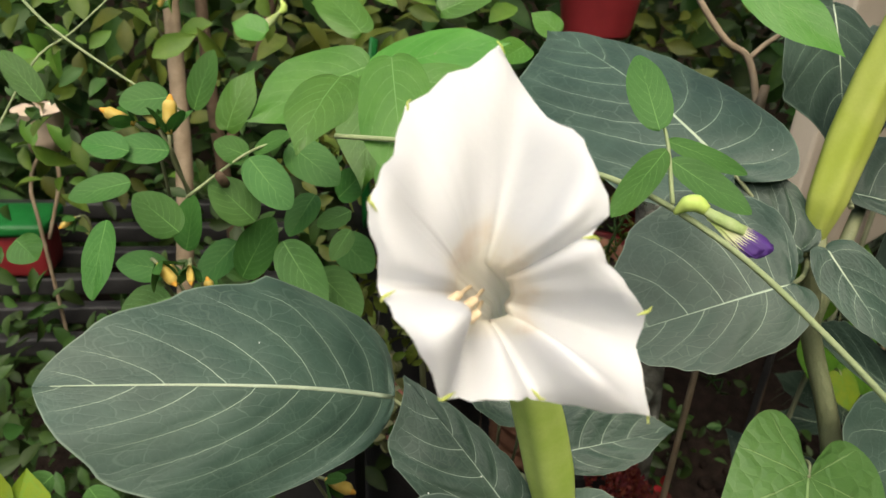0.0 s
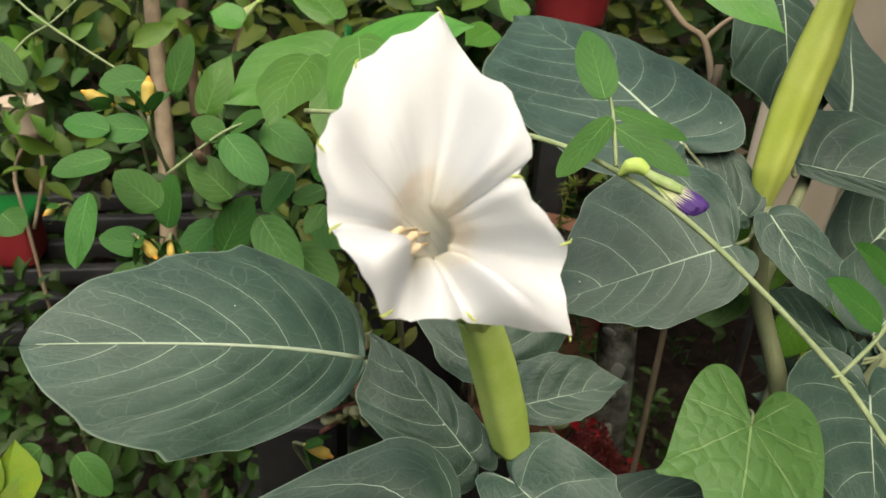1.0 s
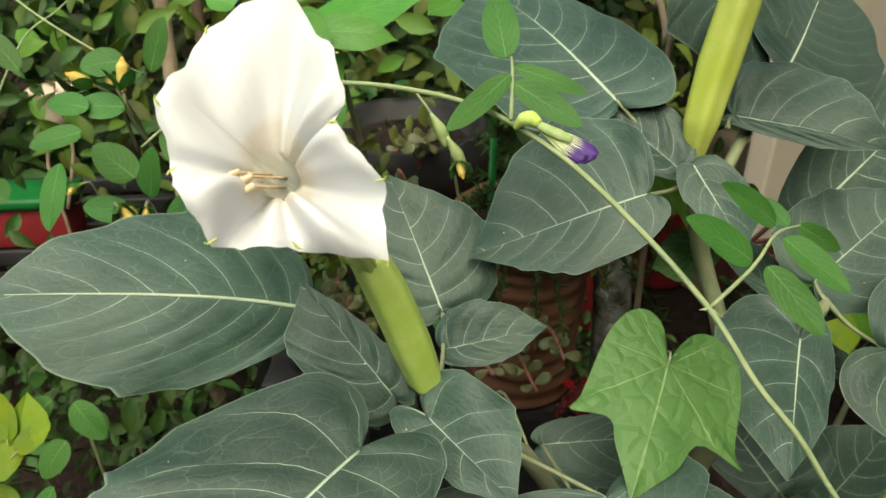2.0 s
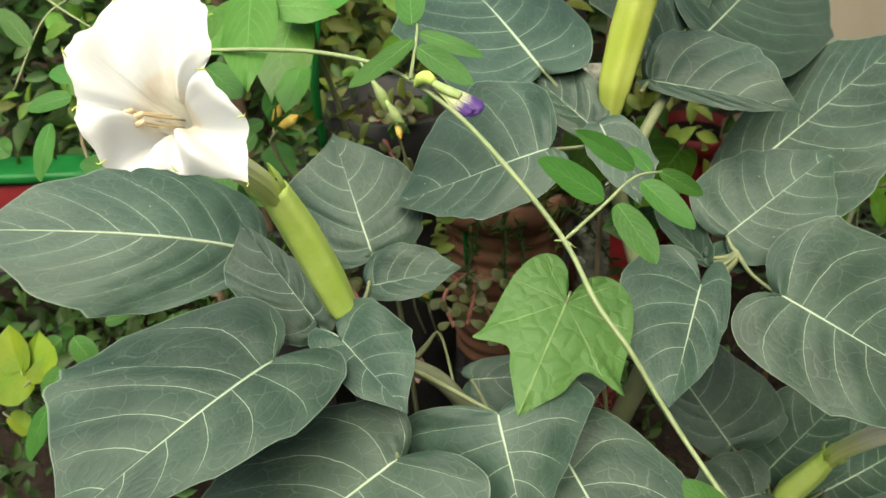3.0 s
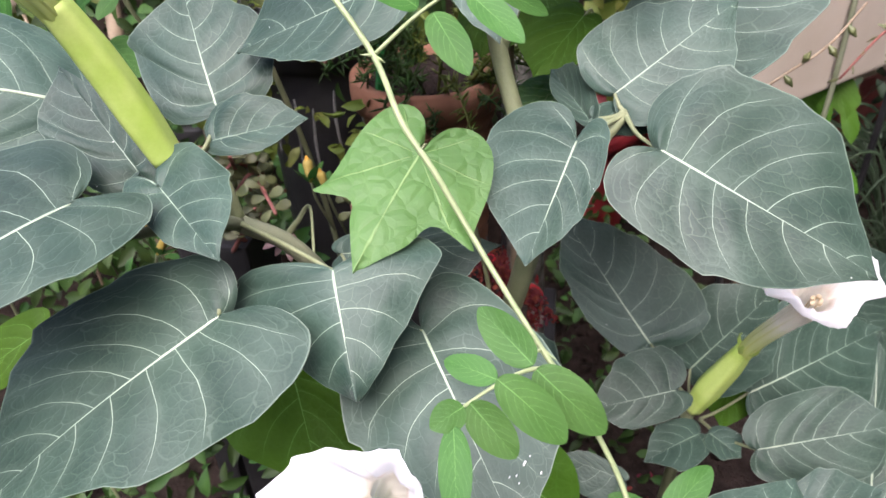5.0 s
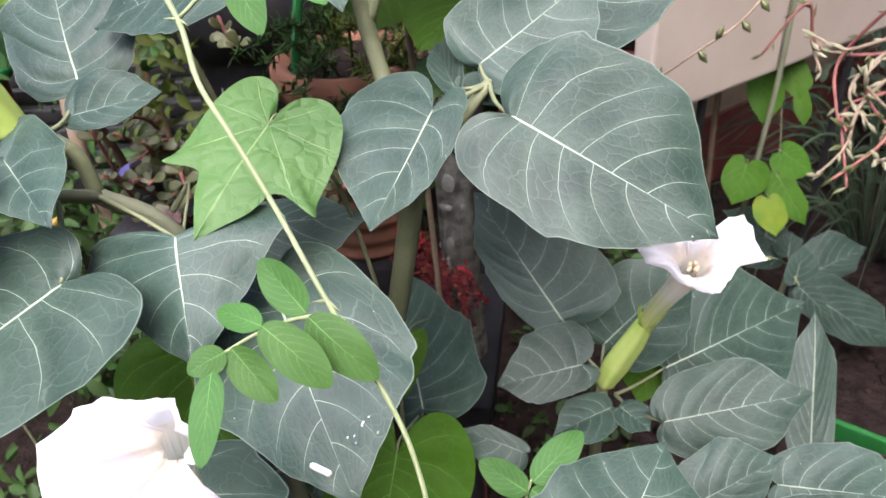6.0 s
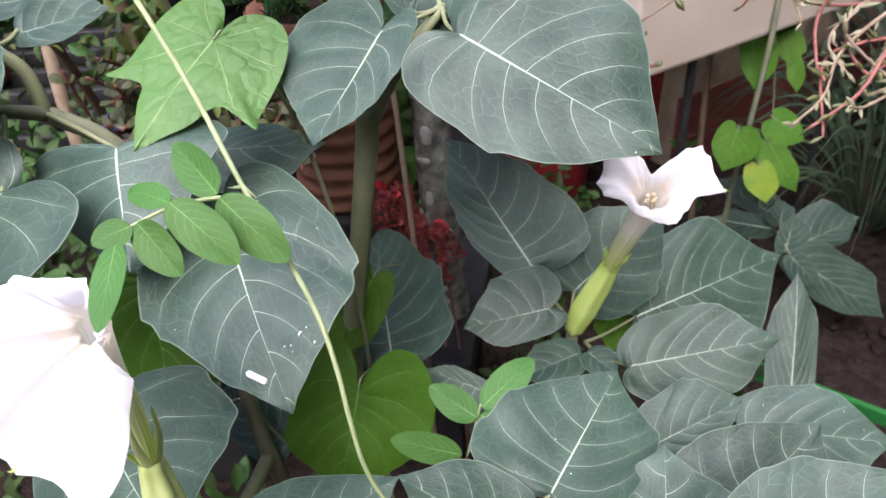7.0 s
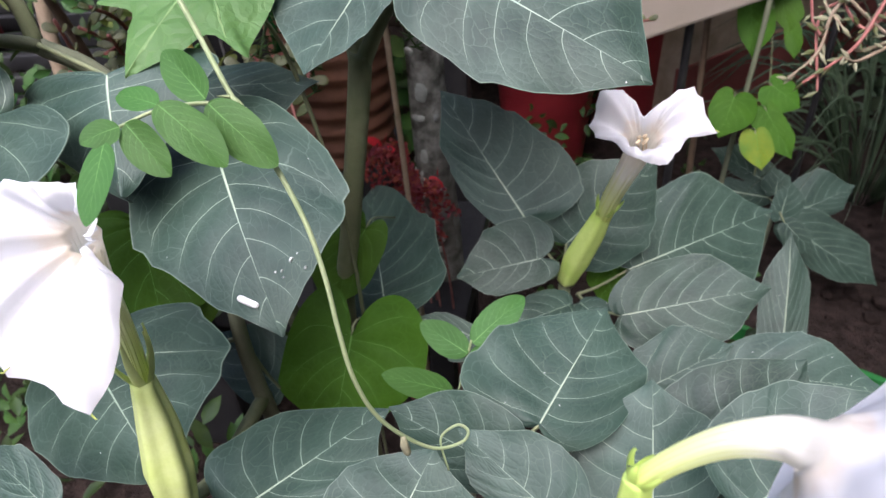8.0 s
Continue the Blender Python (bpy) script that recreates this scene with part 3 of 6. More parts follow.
def corolla(throat, axis, tips, tube_line, mouth=0.011, depth=0.03, waist=0.005, per=9, sag=0.012, flare=1.25, up=(0, 0, 1), bulge=(), folds=()):
    """A trumpet: a tube along tube_line that opens at the throat into a limb drawn out to tips of (angle, radius, rise)."""
    bm = bmesh.new()
    uv = bm.loops.layers.uv.new("UVMap")
    n = Vector(axis).normalized()
    e1 = Vector(up).cross(n).normalized()
    e2 = n.cross(e1)
    throat = Vector(throat)
    rim = []
    count = len(tips)
    for i, (a, r, h) in enumerate(tips):
        b, q, g = tips[(i + 1) % count]
        pa = Vector((math.cos(radians(a)) * r, math.sin(radians(a)) * r, h))
        pb = Vector((math.cos(radians(b)) * q, math.sin(radians(b)) * q, g))
        for k in range(per):
            t = k / per
            w = pa.lerp(pb, t)
            dip = math.sin(math.pi * t)
            w.x *= 1 - sag * dip
            w.y *= 1 - sag * dip
            rim.append((w, abs(2 * t - 1), (bulge[i] if bulge else 0.0) * dip))
    total = len(rim)
    line = smooth_path(tube_line, 5)
    data, rings = {}, []
    cut = len(line)
    for i, p in enumerate(line):
        s = 0.42 * i / (cut - 1)
        d = (line[min(i + 1, cut - 1)] - line[max(i - 1, 0)]).normalized()
        blend_in = (i / (cut - 1)) ** 2
        f1 = (e1 - d * e1.dot(d)).normalized()
        f2 = d.cross(f1)
        r = waist + (mouth * 0.8 - waist) * blend_in
        ring = []
        for k in range(total):
            w = rim[k][0]
            ang = math.atan2(w.y, w.x)
            rr = r * (1 + 0.10 * (rim[k][1] - 0.5))
            v = bm.verts.new(p + f1 * math.cos(ang) * rr + f2 * math.sin(ang) * rr)
            data[v] = (s, k / total)
            ring.append(v)
        rings.append(ring)
    steps = 16
    for i in range(1, steps + 1):
        g = i / steps
        ring = []
        for k in range(total):
            w, cusp, puff = rim[k]
            flat_r = math.hypot(w.x, w.y)
            ang = math.atan2(w.y, w.x)
            r = mouth * 0.8 + (flat_r - mouth * 0.8) * g ** flare
            h = -depth * (1 - g) ** 2.0 + w.z * g * g
            pleat = 0.0045 * (cusp - 0.5) * math.sin(math.pi * min(1.0, g * 1.05)) * (0.6 + 0.4 * math.sin(3 * ang + 1)) - 0.0012 * g * g * (1 - cusp)
            h += puff * math.sin(math.pi * min(1.0, g ** 0.85)) + pleat * (0.5 if puff else 1.0) + 0.0012 * math.sin(5 * ang + 9 * g) * g
            r *= 1 + 0.012 * math.sin(7 * ang + 3) + g ** 6 * (0.012 * math.sin(19 * ang + 1) + 0.008 * math.sin(31 * ang))
            for at, high, wide, grow in folds:
                off = (math.degrees(ang) - at + 180) % 360 - 180
                h += high * math.exp(-(off / wide) ** 2) * math.sin(math.pi * min(1.0, 0.08 + 0.72 * g)) ** grow
            h -= 0.0016 * max(0.0, (g - 0.88) / 0.12) ** 2
            v = bm.verts.new(throat + n * h + e1 * math.cos(ang) * r + e2 * math.sin(ang) * r)
            data[v] = (0.42 + 0.58 * g, k / total)
            ring.append(v)
        rings.append(ring)
    for a, b in zip(rings, rings[1:]):
        for k in range(total):
            f = bm.faces.new((a[k], a[(k + 1) % total], b[(k + 1) % total], b[k]))
            for loop in f.loops:
                loop[uv].uv = data[loop.vert]
    ends = []
    for i, (a, r, h) in enumerate(tips):
        w = Vector((math.cos(radians(a)) * r, math.sin(radians(a)) * r, h))
        ends.append((throat + n * (h - 0.0004) + e1 * w.x + e2 * w.y, (e1 * w.x + e2 * w.y).normalized()))
    return bm, ends, n


def flower(plant, throat, axis, tips, tube_line, calyx_line, calyx_r, cusps=(), calyx_mat=None, teeth_out=0.15, stamens=True, reach=0.0, teeth_len=0.016, calyx_ribs=0.07, **shape):
    """Corolla with its cusps, stamens and the long calyx below it."""
    bm, ends, n = corolla(throat, axis, tips, tube_line, **shape)
    bloom = part("flower", bm, M_PETAL, plant, "open white trumpet flower")
    for i, (p, out) in enumerate(ends):
        if i not in cusps:
            continue
        bm = bmesh.new()
        turn = n.cross(out) * (0.0016 if i % 2 else -0.0016)
        tube(bm, smooth_path([p - out * 0.0035 - turn * 0.6, p - out * 0.0016 + n * 0.0002, p - out * 0.0003 + turn * 0.4 - n * 0.0003, p + out * 0.0001 + turn * 1.1 + n * 0.0003], 4), [0.0001, 0.0005, 0.0004, 0.0002], 6, flat=0.6)
        part("petal_cusp", bm, M_TIP, bloom, "curled yellow-green petal cusp")
    if stamens:
        throat = Vector(throat)
        e1 = n.orthogonal().normalized()
        e2 = n.cross(e1)
        aside = n.cross(Vector((0, 0, 1))).normalized() * reach
        for k in range(5):
            a = 2 * math.pi * k / 5 + 0.3
            root = throat - n * 0.03 + (e1 * math.cos(a) + e2 * math.sin(a)) * 0.003
            head = throat - n * 0.008 + (e1 * math.cos(a) + e2 * math.sin(a)) * 0.0030 + Vector((0, -0.002, -0.003)) + aside * (0.75 + 0.1 * k) + n * reach * 0.55
            lean = (n + aside * 120.0 + Vector((0.25 * math.cos(3 * a), -0.2, -0.75 + 0.25 * math.sin(2 * a)))).normalized()
            bm = bmesh.new()
            tube(bm, smooth_path([root, root.lerp(head, 0.5), head], 4), 0.0006, 6)
            tube(bm, smooth_path([head - lean * 0.001, head, head + lean * 0.0030, head + lean * 0.0046], 4), [0.0008, 0.0018, 0.0019, 0.0009], 10, flat=0.7)
            part("stamen", bm, M_STAMEN, bloom)
    line = smooth_path(calyx_line, 8)
    bm = bmesh.new()
    tube(bm, line, calyx_r, 40, ribs=calyx_ribs)
    last, d = line[-1], ((line[-1] - line[-3]).normalized() + (Vector(tube_line[2]) - Vector(tube_line[0])).normalized() * 1.2).normalized()
    e1 = d.orthogonal().normalized()
    e2 = d.cross(e1)
    r = calyx_r[-1]
    for k in range(5):
        a = 2 * math.pi * k / 5 + 0.5
        o = e1 * math.cos(a) + e2 * math.sin(a)
        t = d.cross(o)
        root = last + o * r * 0.93
        spread = 0.6 + 0.5 * ((k * 7) % 5) / 5
        tip_at = root + d * teeth_len * (0.8 + 0.1 * k) + o * teeth_len * teeth_out * spread * 2
        grid = []
        for j in range(5):
            g = j / 4
            c = root.lerp(tip_at, g) + o * 0.10 * teeth_len * math.sin(math.pi * g)
            half = r * 0.5 * (1 - g) ** 0.8 + 0.0003
            grid.append((bm.verts.new(c - t * half - o * half * 0.35), bm.verts.new(c + o * 0.0008), bm.verts.new(c + t * half - o * half * 0.35)))
        for x, y in zip(grid, grid[1:]):
            bm.faces.new((x[0], x[1], y[1], y[0]))
            bm.faces.new((x[1], x[2], y[2], y[1]))
    part("calyx", bm, calyx_mat or M_CALYX, bloom, "ribbed yellow-green calyx tube with pointed teeth")
    return bloom


def lathe(bm, centre, profile, sides=40, mat=0, wobble=0.0):
    """A turned body: profile of (radius, height) from the foot up, over the lip and down inside."""
    centre = Vector(centre)
    rings = []
    for r, h in profile:
        rings.append([bm.verts.new(centre + Vector((math.cos(2 * math.pi * k / sides) * r * (1 + wobble * math.sin(3 * k)), math.sin(2 * math.pi * k / sides) * r, h))) for k in range(sides)])
    for a, b in zip(rings, rings[1:]):
        for k in range(sides):
            f = bm.faces.new((a[k], a[(k + 1) % sides], b[(k + 1) % sides], b[k]))
            f.material_index = mat
    bm.faces.new(rings[0][::-1]).material_index = mat
    bm.faces.new(rings[-1]).material_index = mat


def box(bm, size, m, bevel=0.004):
    made = bmesh.ops.create_cube(bm, size=1.0)
    bmesh.ops.scale(bm, vec=size, verts=made["verts"])
    if bevel:
        edges = list({e for v in made["verts"] for e in v.link_edges})
        cut = bmesh.ops.bevel(bm, geom=edges, offset=bevel, segments=2, affect="EDGES", profile=0.6)
        verts = list({v for f in cut["faces"] for v in f.verts} | {v for v in made["verts"] if v.is_valid})
    else:
        verts = made["verts"]
    bmesh.ops.transform(bm, matrix=m, verts=verts)


def scatter_leaves(name, mat, spots, sizes, seed, parent=None, aspect=0.5, facing=(0, -0.5, 0.6)):
    """Many small pointed leaves, each bent along its rib, joined in one mesh."""
    rnd = random.Random(seed)
    verts, faces = [], []
    for p in spots:
        size = rnd.uniform(*sizes)
        n = (Vector(facing) + Vector((rnd.gauss(0, 0.45), rnd.gauss(0, 0.45), rnd.gauss(0, 0.45)))).normalized()
        d = Vector((rnd.gauss(0, 1), rnd.gauss(0, 1), rnd.gauss(-0.2, 1)))
        d = (d - n * d.dot(n)).normalized()
        w = n.cross(d)
        start = len(verts)
        b = Vector(p)
        for g, half in ((0.0, 0.04), (0.25, 0.8), (0.5, 1.0), (0.78, 0.65), (1.0, 0.03)):
            c = b + d * size * g - n * size * 0.25 * g * g
            lift = n * size * aspect * 0.25 * half
            verts += [tuple(c - w * size * aspect * 0.5 * half + lift), tuple(c), tuple(c + w * size * aspect * 0.5 * half + lift)]
        for k in range(4):
            o = start + 3 * k
            faces += [(o, o + 1, o + 4, o + 3), (o + 1, o + 2, o + 5, o + 4)]
    me = bpy.data.meshes.new(name)
    me.from_pydata(verts, [], faces)
    for f in me.polygons:
        f.use_smooth = True
    me.materials.append(mat)
    ob = new(name, me)
    if parent is not None:
        ob.parent = parent
        ob.matrix_parent_inverse = Matrix.Translation(parent.location).inverted()
    return ob

# ---------------------------------------------------------------- the setting
GROUND = -0.12


def ground_sheet():
    bm = bmesh.new()
    rings = [0.0] + [0.04 * 1.085 ** k for k in range(130)]
    rings = [r for r in rings if r < 900]
    spokes = 72
    last = None
    for r in rings:
        ring = []
        for k in range(spokes):
            a = 2 * math.pi * k / spokes
            x, y = 0.35 + math.cos(a) * r, 0.6 + math.sin(a) * r
            z = GROUND + (noise.noise(Vector((x * 9, y * 9, 0))) * 0.012 + noise.noise(Vector((x * 31, y * 31, 4))) * 0.006 if r < 4 else 0.0)
            ring.append(bm.verts.new((x, y, z)))
            if r == 0.0:
                break
        if last is not None:
            for k in range(spokes):
                a, b = (last[0], last[0]) if len(last) == 1 else (last[k], last[(k + 1) % spokes])
                quad = (a, ring[k], ring[(k + 1) % spokes]) if a is b else (a, ring[k], ring[(k + 1) % spokes], b)
                bm.faces.new(quad)
        last = ring
    ob = part("ground", bm, M_SOIL, None)
    return tagged(ob, "dark brown soil with small lumps", "ground", kind="structure")


ground_sheet()


def clods():
    """Loose crumbs of soil and pebbles on the ground between the pots."""
    bm = bmesh.new()
    rnd = random.Random(12)
    for i in range(260):
        p = Vector((rnd.uniform(0.2, 1.3), rnd.uniform(0.55, 1.3), GROUND + 0.006))
        made = bmesh.ops.create_icosphere(bm, subdivisions=1, radius=rnd.uniform(0.005, 0.018))
        for v in made["verts"]:
            v.co = Vector((v.co.x * rnd.uniform(0.7, 1.3), v.co.y * rnd.uniform(0.7, 1.3), v.co.z * 0.7)) + p
    ob = part("soil_crumbs", bm, M_SOIL, None)
    tagged(ob, "loose soil crumbs and pebbles on the ground", "soil", kind="stuff")


clods()

# weathered yard wall far behind the plants
bm = bmesh.new()
box(bm, (5.4, 0.16, 2.6), pose(-0.77, 2.6, GROUND + 1.3), 0.01)
tagged(part("wall_back", bm, M_WALL, None, smooth=False), "weathered grey-brown plastered yard wall", "wall", kind="structure")

# cream board on edge that runs back past the pots, on a red oxide plinth
bm = bmesh.new()
box(bm, (0.695, 0.04, 0.56), pose(0.757, 1.201, 0.70, 0, 0, 41.5), 0.006)
tagged(part("cream_board", bm, M_PANEL, None, smooth=False), "cream painted board standing on dark supports", "board")
for x, y in ((0.612, 1.077), (0.93, 1.355)):
    bm = bmesh.new()
    box(bm, (0.012, 0.012, 0.56), pose(x, y, 0.145, 0, 0, 41.5), 0.004)
    tagged(part("board_support", bm, M_BLACK, None, smooth=False), "thin black post under the cream board", "post", group="posts under the board")
# low plastered wall with a red oxide skirt behind the board
low_wall = thing("low_wall", (1.045, 1.960, GROUND), "low tan plastered wall with a dark red oxide skirt", "wall", kind="structure")
bm = bmesh.new()
box(bm, (0.95, 0.10, 0.44), pose(1.013, 1.997, GROUND + 0.22, 0, 0, 41.5), 0.006)
part("plaster", bm, M_PLASTER, low_wall, smooth=False)
bm = bmesh.new()
box(bm, (0.956, 0.012, 0.21), pose(1.045, 1.961, GROUND + 0.105, 0, 0, 41.5), 0.003)
part("skirt", bm, M_BRICK, low_wall, "dark red oxide skirt", smooth=False)
# added plain walls that close the yard behind and beside the walk; this one, unseen, trims low sky light
bm = bmesh.new()
box(bm, (5.4, 0.16, 2.6), pose(-0.77, -2.6, GROUND + 1.3), 0.01)
tagged(part("wall_front", bm, M_WALL, None, smooth=False), "added grey-brown plastered wall behind the walk that trims the low sky", "wall", kind="structure")
# tall dark wall, added to block the sky on the right and shade the plants
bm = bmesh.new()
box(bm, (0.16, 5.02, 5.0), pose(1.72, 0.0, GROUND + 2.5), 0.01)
tagged(part("wall_side", bm, M_DARKWALL, None, smooth=False), "added tall dark wall that keeps sky light off the right side", "wall", kind="structure")

bm = bmesh.new()
box(bm, (0.16, 5.02, 2.6), pose(-3.38, 0.0, GROUND + 1.3), 0.01)
tagged(part("wall_west", bm, M_WALL, None, smooth=False), "weathered grey-brown plastered yard wall", "wall", kind="structure")


def pot(name, centre, top_r, foot_r, height, mat, label, rings=0, lip=0.012, fill=0.03):
    ob = thing(name, centre, label, "pot")
    prof = [(foot_r * 0.97, 0.0), (foot_r, 0.004)]
    steps = 54
    for i in range(1, steps):
        g = i / steps
        r = foot_r + (top_r - foot_r) * g
        r += 0.0024 * math.sin(g * rings * 2 * math.pi) if rings else 0.0
        prof.append((r, height * 0.86 * g))
    prof += [(top_r + 0.001, height * 0.86), (top_r + lip, height * 0.865), (top_r + lip * 1.1, height * 0.93), (top_r + lip, height * 0.995), (top_r + lip * 0.5, height), (top_r - 0.003, height * 0.99), (top_r - 0.006, height - fill), (0.001, height - fill)]
    bm = bmesh.new()
    lathe(bm, centre, prof, 44)
    part("body", bm, mat, ob)
    bm = bmesh.new()
    lathe(bm, Vector(centre) + Vector((0, 0, height - fill + 0.002)), [(top_r - 0.008, 0.0), (top_r - 0.012, 0.004), (top_r * 0.5, 0.010), (0.001, 0.013)], 24, wobble=0.03)
    part("potting_soil", bm, M_SOIL, ob)
    return ob


pot("terracotta_pot", (0.142, 0.66, 0.40), 0.073, 0.062, 0.24, M_TERRA, "ringed terracotta pot with moss on its shoulder", rings=9, fill=0.012)
bm = bmesh.new()
box(bm, (0.13, 0.13, 0.215), pose(0.142, 0.66, 0.2925, 0, 0, 6), 0.012)
tagged(part("dark_crate", bm, M_BLACK, None, smooth=False), "dark plastic crate under the terracotta pot", "crate")
pot("black_pot", (-0.005, 0.765, 0.185), 0.088, 0.074, 0.515, M_BLACK, "dirty black plastic pot with drip marks")
black_pot = bpy.data.objects["black_pot"]
rnd = random.Random(41)
for k in range(5):
    turn = radians(-90 + 19 * (k - 2) + rnd.uniform(-6, 6))
    top_z, run = rnd.uniform(0.56, 0.615), rnd.uniform(0.05, 0.13)
    line = []
    for i in range(9):
        z = top_z - run * i / 8
        r = 0.074 + 0.014 * (z - 0.185) / (0.515 * 0.86) + 0.0004
        a = turn + 0.02 * math.sin(5 * i / 8 + k)
        line.append(Vector((-0.005 + math.cos(a) * r, 0.765 + math.sin(a) * r, z)))
    bm = bmesh.new()
    tube(bm, line, [0.0012, 0.0024, 0.0017, 0.0030], 8, flat=0.35)
    part("drip_mark", bm, M_PALEDUST, black_pot, "dried pale drip mark")
pot("nursery_pot", (-0.112, 0.60, 0.462), 0.021, 0.017, 0.062, M_BLACK, "small black nursery pot with a violet rim", lip=0.0015, fill=0.006)
bm = bmesh.new()
lathe(bm, (-0.112, 0.60, 0.519), [(0.0228, 0.0), (0.0240, 0.001), (0.0242, 0.005), (0.0228, 0.0062), (0.0215, 0.005)], 28)
part("rim_band", bm, M_VIOLET, bpy.data.objects["nursery_pot"], "violet rim")
bm = bmesh.new()
box(bm, (0.09, 0.08, 0.575), pose(-0.112, 0.60, GROUND + 0.289), 0.006)
tagged(part("plinth_block", bm, M_BLACK, None, smooth=False), "dark block under the small nursery pot", "block")
pot("red_pot", (0.365, 1.56, -0.115), 0.125, 0.10, 0.30, M_RED, "faded red plastic pot standing on the soil")
pot("red_pot", (0.575, 1.76, -0.115), 0.105, 0.09, 0.40, M_RED, "red plastic pot standing on the soil beside the plinth")
trough = thing("window_box", (-0.935, 0.94, 0.40), "red plastic window box with a green rim", "planter")
bm = bmesh.new()
box(bm, (0.66, 0.07, 0.075), pose(-0.935, 0.945, 0.437, 0, 0, 8), 0.008)
part("body", bm, M_RED, trough)
bm = bmesh.new()
box(bm, (0.68, 0.09, 0.020), pose(-0.935, 0.945, 0.484, 0, 0, 8), 0.007)
part("rim", bm, M_GREEN, trough, "bright green rim")
pot("red_planter", (0.215, 1.10, 0.79), 0.075, 0.05, 0.20, M_RED, "red plastic planter among shrubs")


def rack(name, centre, label):
    ob = thing(name, centre, label, "rack")
    for k in range(6):
        bm = bmesh.new()
        box(bm, (0.95, 0.022, 0.03), pose(centre[0], centre[1] - 0.17 + 0.06 * k, centre[2] + 0.135 + 0.016 * k, 0, 0, 8), 0.004)
        part("slat", bm, M_BLACK, ob)
    for x in (-0.42, 0.42):
        bm = bmesh.new()
        box(bm, (0.03, 0.36, 0.47), pose(centre[0] + x, centre[1], centre[2] - 0.10, 0, 0, 12), 0.004)
        part("side_frame", bm, M_BLACK, ob)
    return ob


rack("plant_rack", (-0.72, 1.0, 0.215), "black plastic slatted plant rack")
stand = thing("pot_stand", (0.07, 0.70, GROUND), "dark low bench under the pots", "bench")
bm = bmesh.new()
box(bm, (0.54, 0.30, 0.04), pose(0.03, 0.72, 0.165), 0.006)
part("bench_top", bm, M_BLACK, stand, smooth=False)
for x, y in ((-0.2, 0.6), (0.26, 0.6), (-0.2, 0.84), (0.26, 0.84)):
    bm = bmesh.new()
    box(bm, (0.035, 0.035, 0.27), pose(x, y, 0.012), 0.004)
    part("bench_leg", bm, M_BLACK, stand, smooth=False)
# feet under the raised pots
bm = bmesh.new()
box(bm, (0.05, 0.05, 0.91), pose(0.215, 1.10, 0.335), 0.01)
tagged(part("pedestal", bm, M_BLACK, None, smooth=False), "thin dark pedestal under the red planter", "pedestal")
bm = bmesh.new()
tube(bm, smooth_path([(0.675, 1.17, GROUND - 0.01), (0.665, 1.17, 0.15), (0.655, 1.175, 0.42), (0.66, 1.18, 0.6)], 5), [0.007, 0.006, 0.006], 8)
tagged(part("post", bm, M_TWIG, None), "dark thin wooden post behind the board", "post")

# ---------------------------------------------------------------- the datura plants
def plant_of(base, label, nodes):
    ob = thing("datura_plant", base, label, "plant", group="datura plants")
    NODES[ob.name] = nodes
    return ob


plant_a = plant_of((0.20, 0.36, GROUND), "datura plant with grey-green leaves and an open white trumpet flower", [(0.076, 0.256, 0.735), (0.095, 0.257, 0.696), (0.087, 0.237, 0.705)])
plant_b = plant_of((0.21, 0.40, GROUND), "tall datura plant with broad leaves and a long yellow-green flower tube", [(0.236, 0.400, 0.800), (0.330, 0.366, 0.722), (0.255, 0.405, 0.83), (0.285, 0.45, 0.83)])
plant_c = plant_of((0.17, 0.29, GROUND), "low datura plant with dark leaves and a drooping white flower", [(0.20, 0.235, 0.60), (0.19, 0.23, 0.48), (0.205, 0.115, 0.46)])
plant_d = plant_of((0.42, 0.48, GROUND), "datura plant with blue-grey leaves and a small white flower", [(0.427, 0.425, 0.40), (0.44, 0.43, 0.37)])
plant_e = plant_of((0.37, 0.17, GROUND), "low datura plant with crowded grey leaves", [(0.37, 0.15, 0.44), (0.40, 0.13, 0.43), (0.33, 0.11, 0.42)])
plant_f = plant_of((0.80, 1.08, GROUND), "young datura plant growing from bare soil", [(0.815, 1.075, 0.08)])

stem_part(plant_a, "stem", [(0.20, 0.36, GROUND - 0.01), (0.195, 0.35, 0.2), (0.18, 0.31, 0.5), (0.134, 0.272, 0.655), (0.095, 0.257, 0.696)], [0.009, 0.0075, 0.006, 0.0055], M_DARKSTEM)
stem_part(plant_a, "branch", [(0.097, 0.258, 0.695), (0.090, 0.262, 0.72), (0.076, 0.256, 0.737), (0.069, 0.249, 0.746)], [0.005, 0.0045, 0.005], M_STEM)
stem_part(plant_a, "branch", [(0.098, 0.257, 0.694), (0.087, 0.237, 0.705), (0.06, 0.21, 0.715)], [0.005, 0.004, 0.003], M_DARKSTEM)
stem_part(plant_b, "stem", [(0.21, 0.40, GROUND - 0.01), (0.213, 0.385, 0.25), (0.217, 0.376, 0.385), (0.241, 0.361, 0.492), (0.268, 0.345, 0.61), (0.277, 0.341, 0.656)], [0.011, 0.0095, 0.0085, 0.0085], M_STEM)
stem_part(plant_b, "branch", [(0.275, 0.342, 0.645), (0.263, 0.365, 0.70), (0.245, 0.388, 0.755), (0.236, 0.398, 0.812)], [0.0075, 0.006, 0.0065], M_STEM)
stem_part(plant_b, "branch", [(0.277, 0.341, 0.648), (0.298, 0.345, 0.685), (0.330, 0.366, 0.722)], [0.0065, 0.005, 0.004], M_STEM)
stem_part(plant_b, "branch", [(0.245, 0.388, 0.755), (0.262, 0.41, 0.80), (0.29, 0.455, 0.835), (0.30, 0.50, 0.87)], [0.005, 0.004, 0.003], M_STEM)
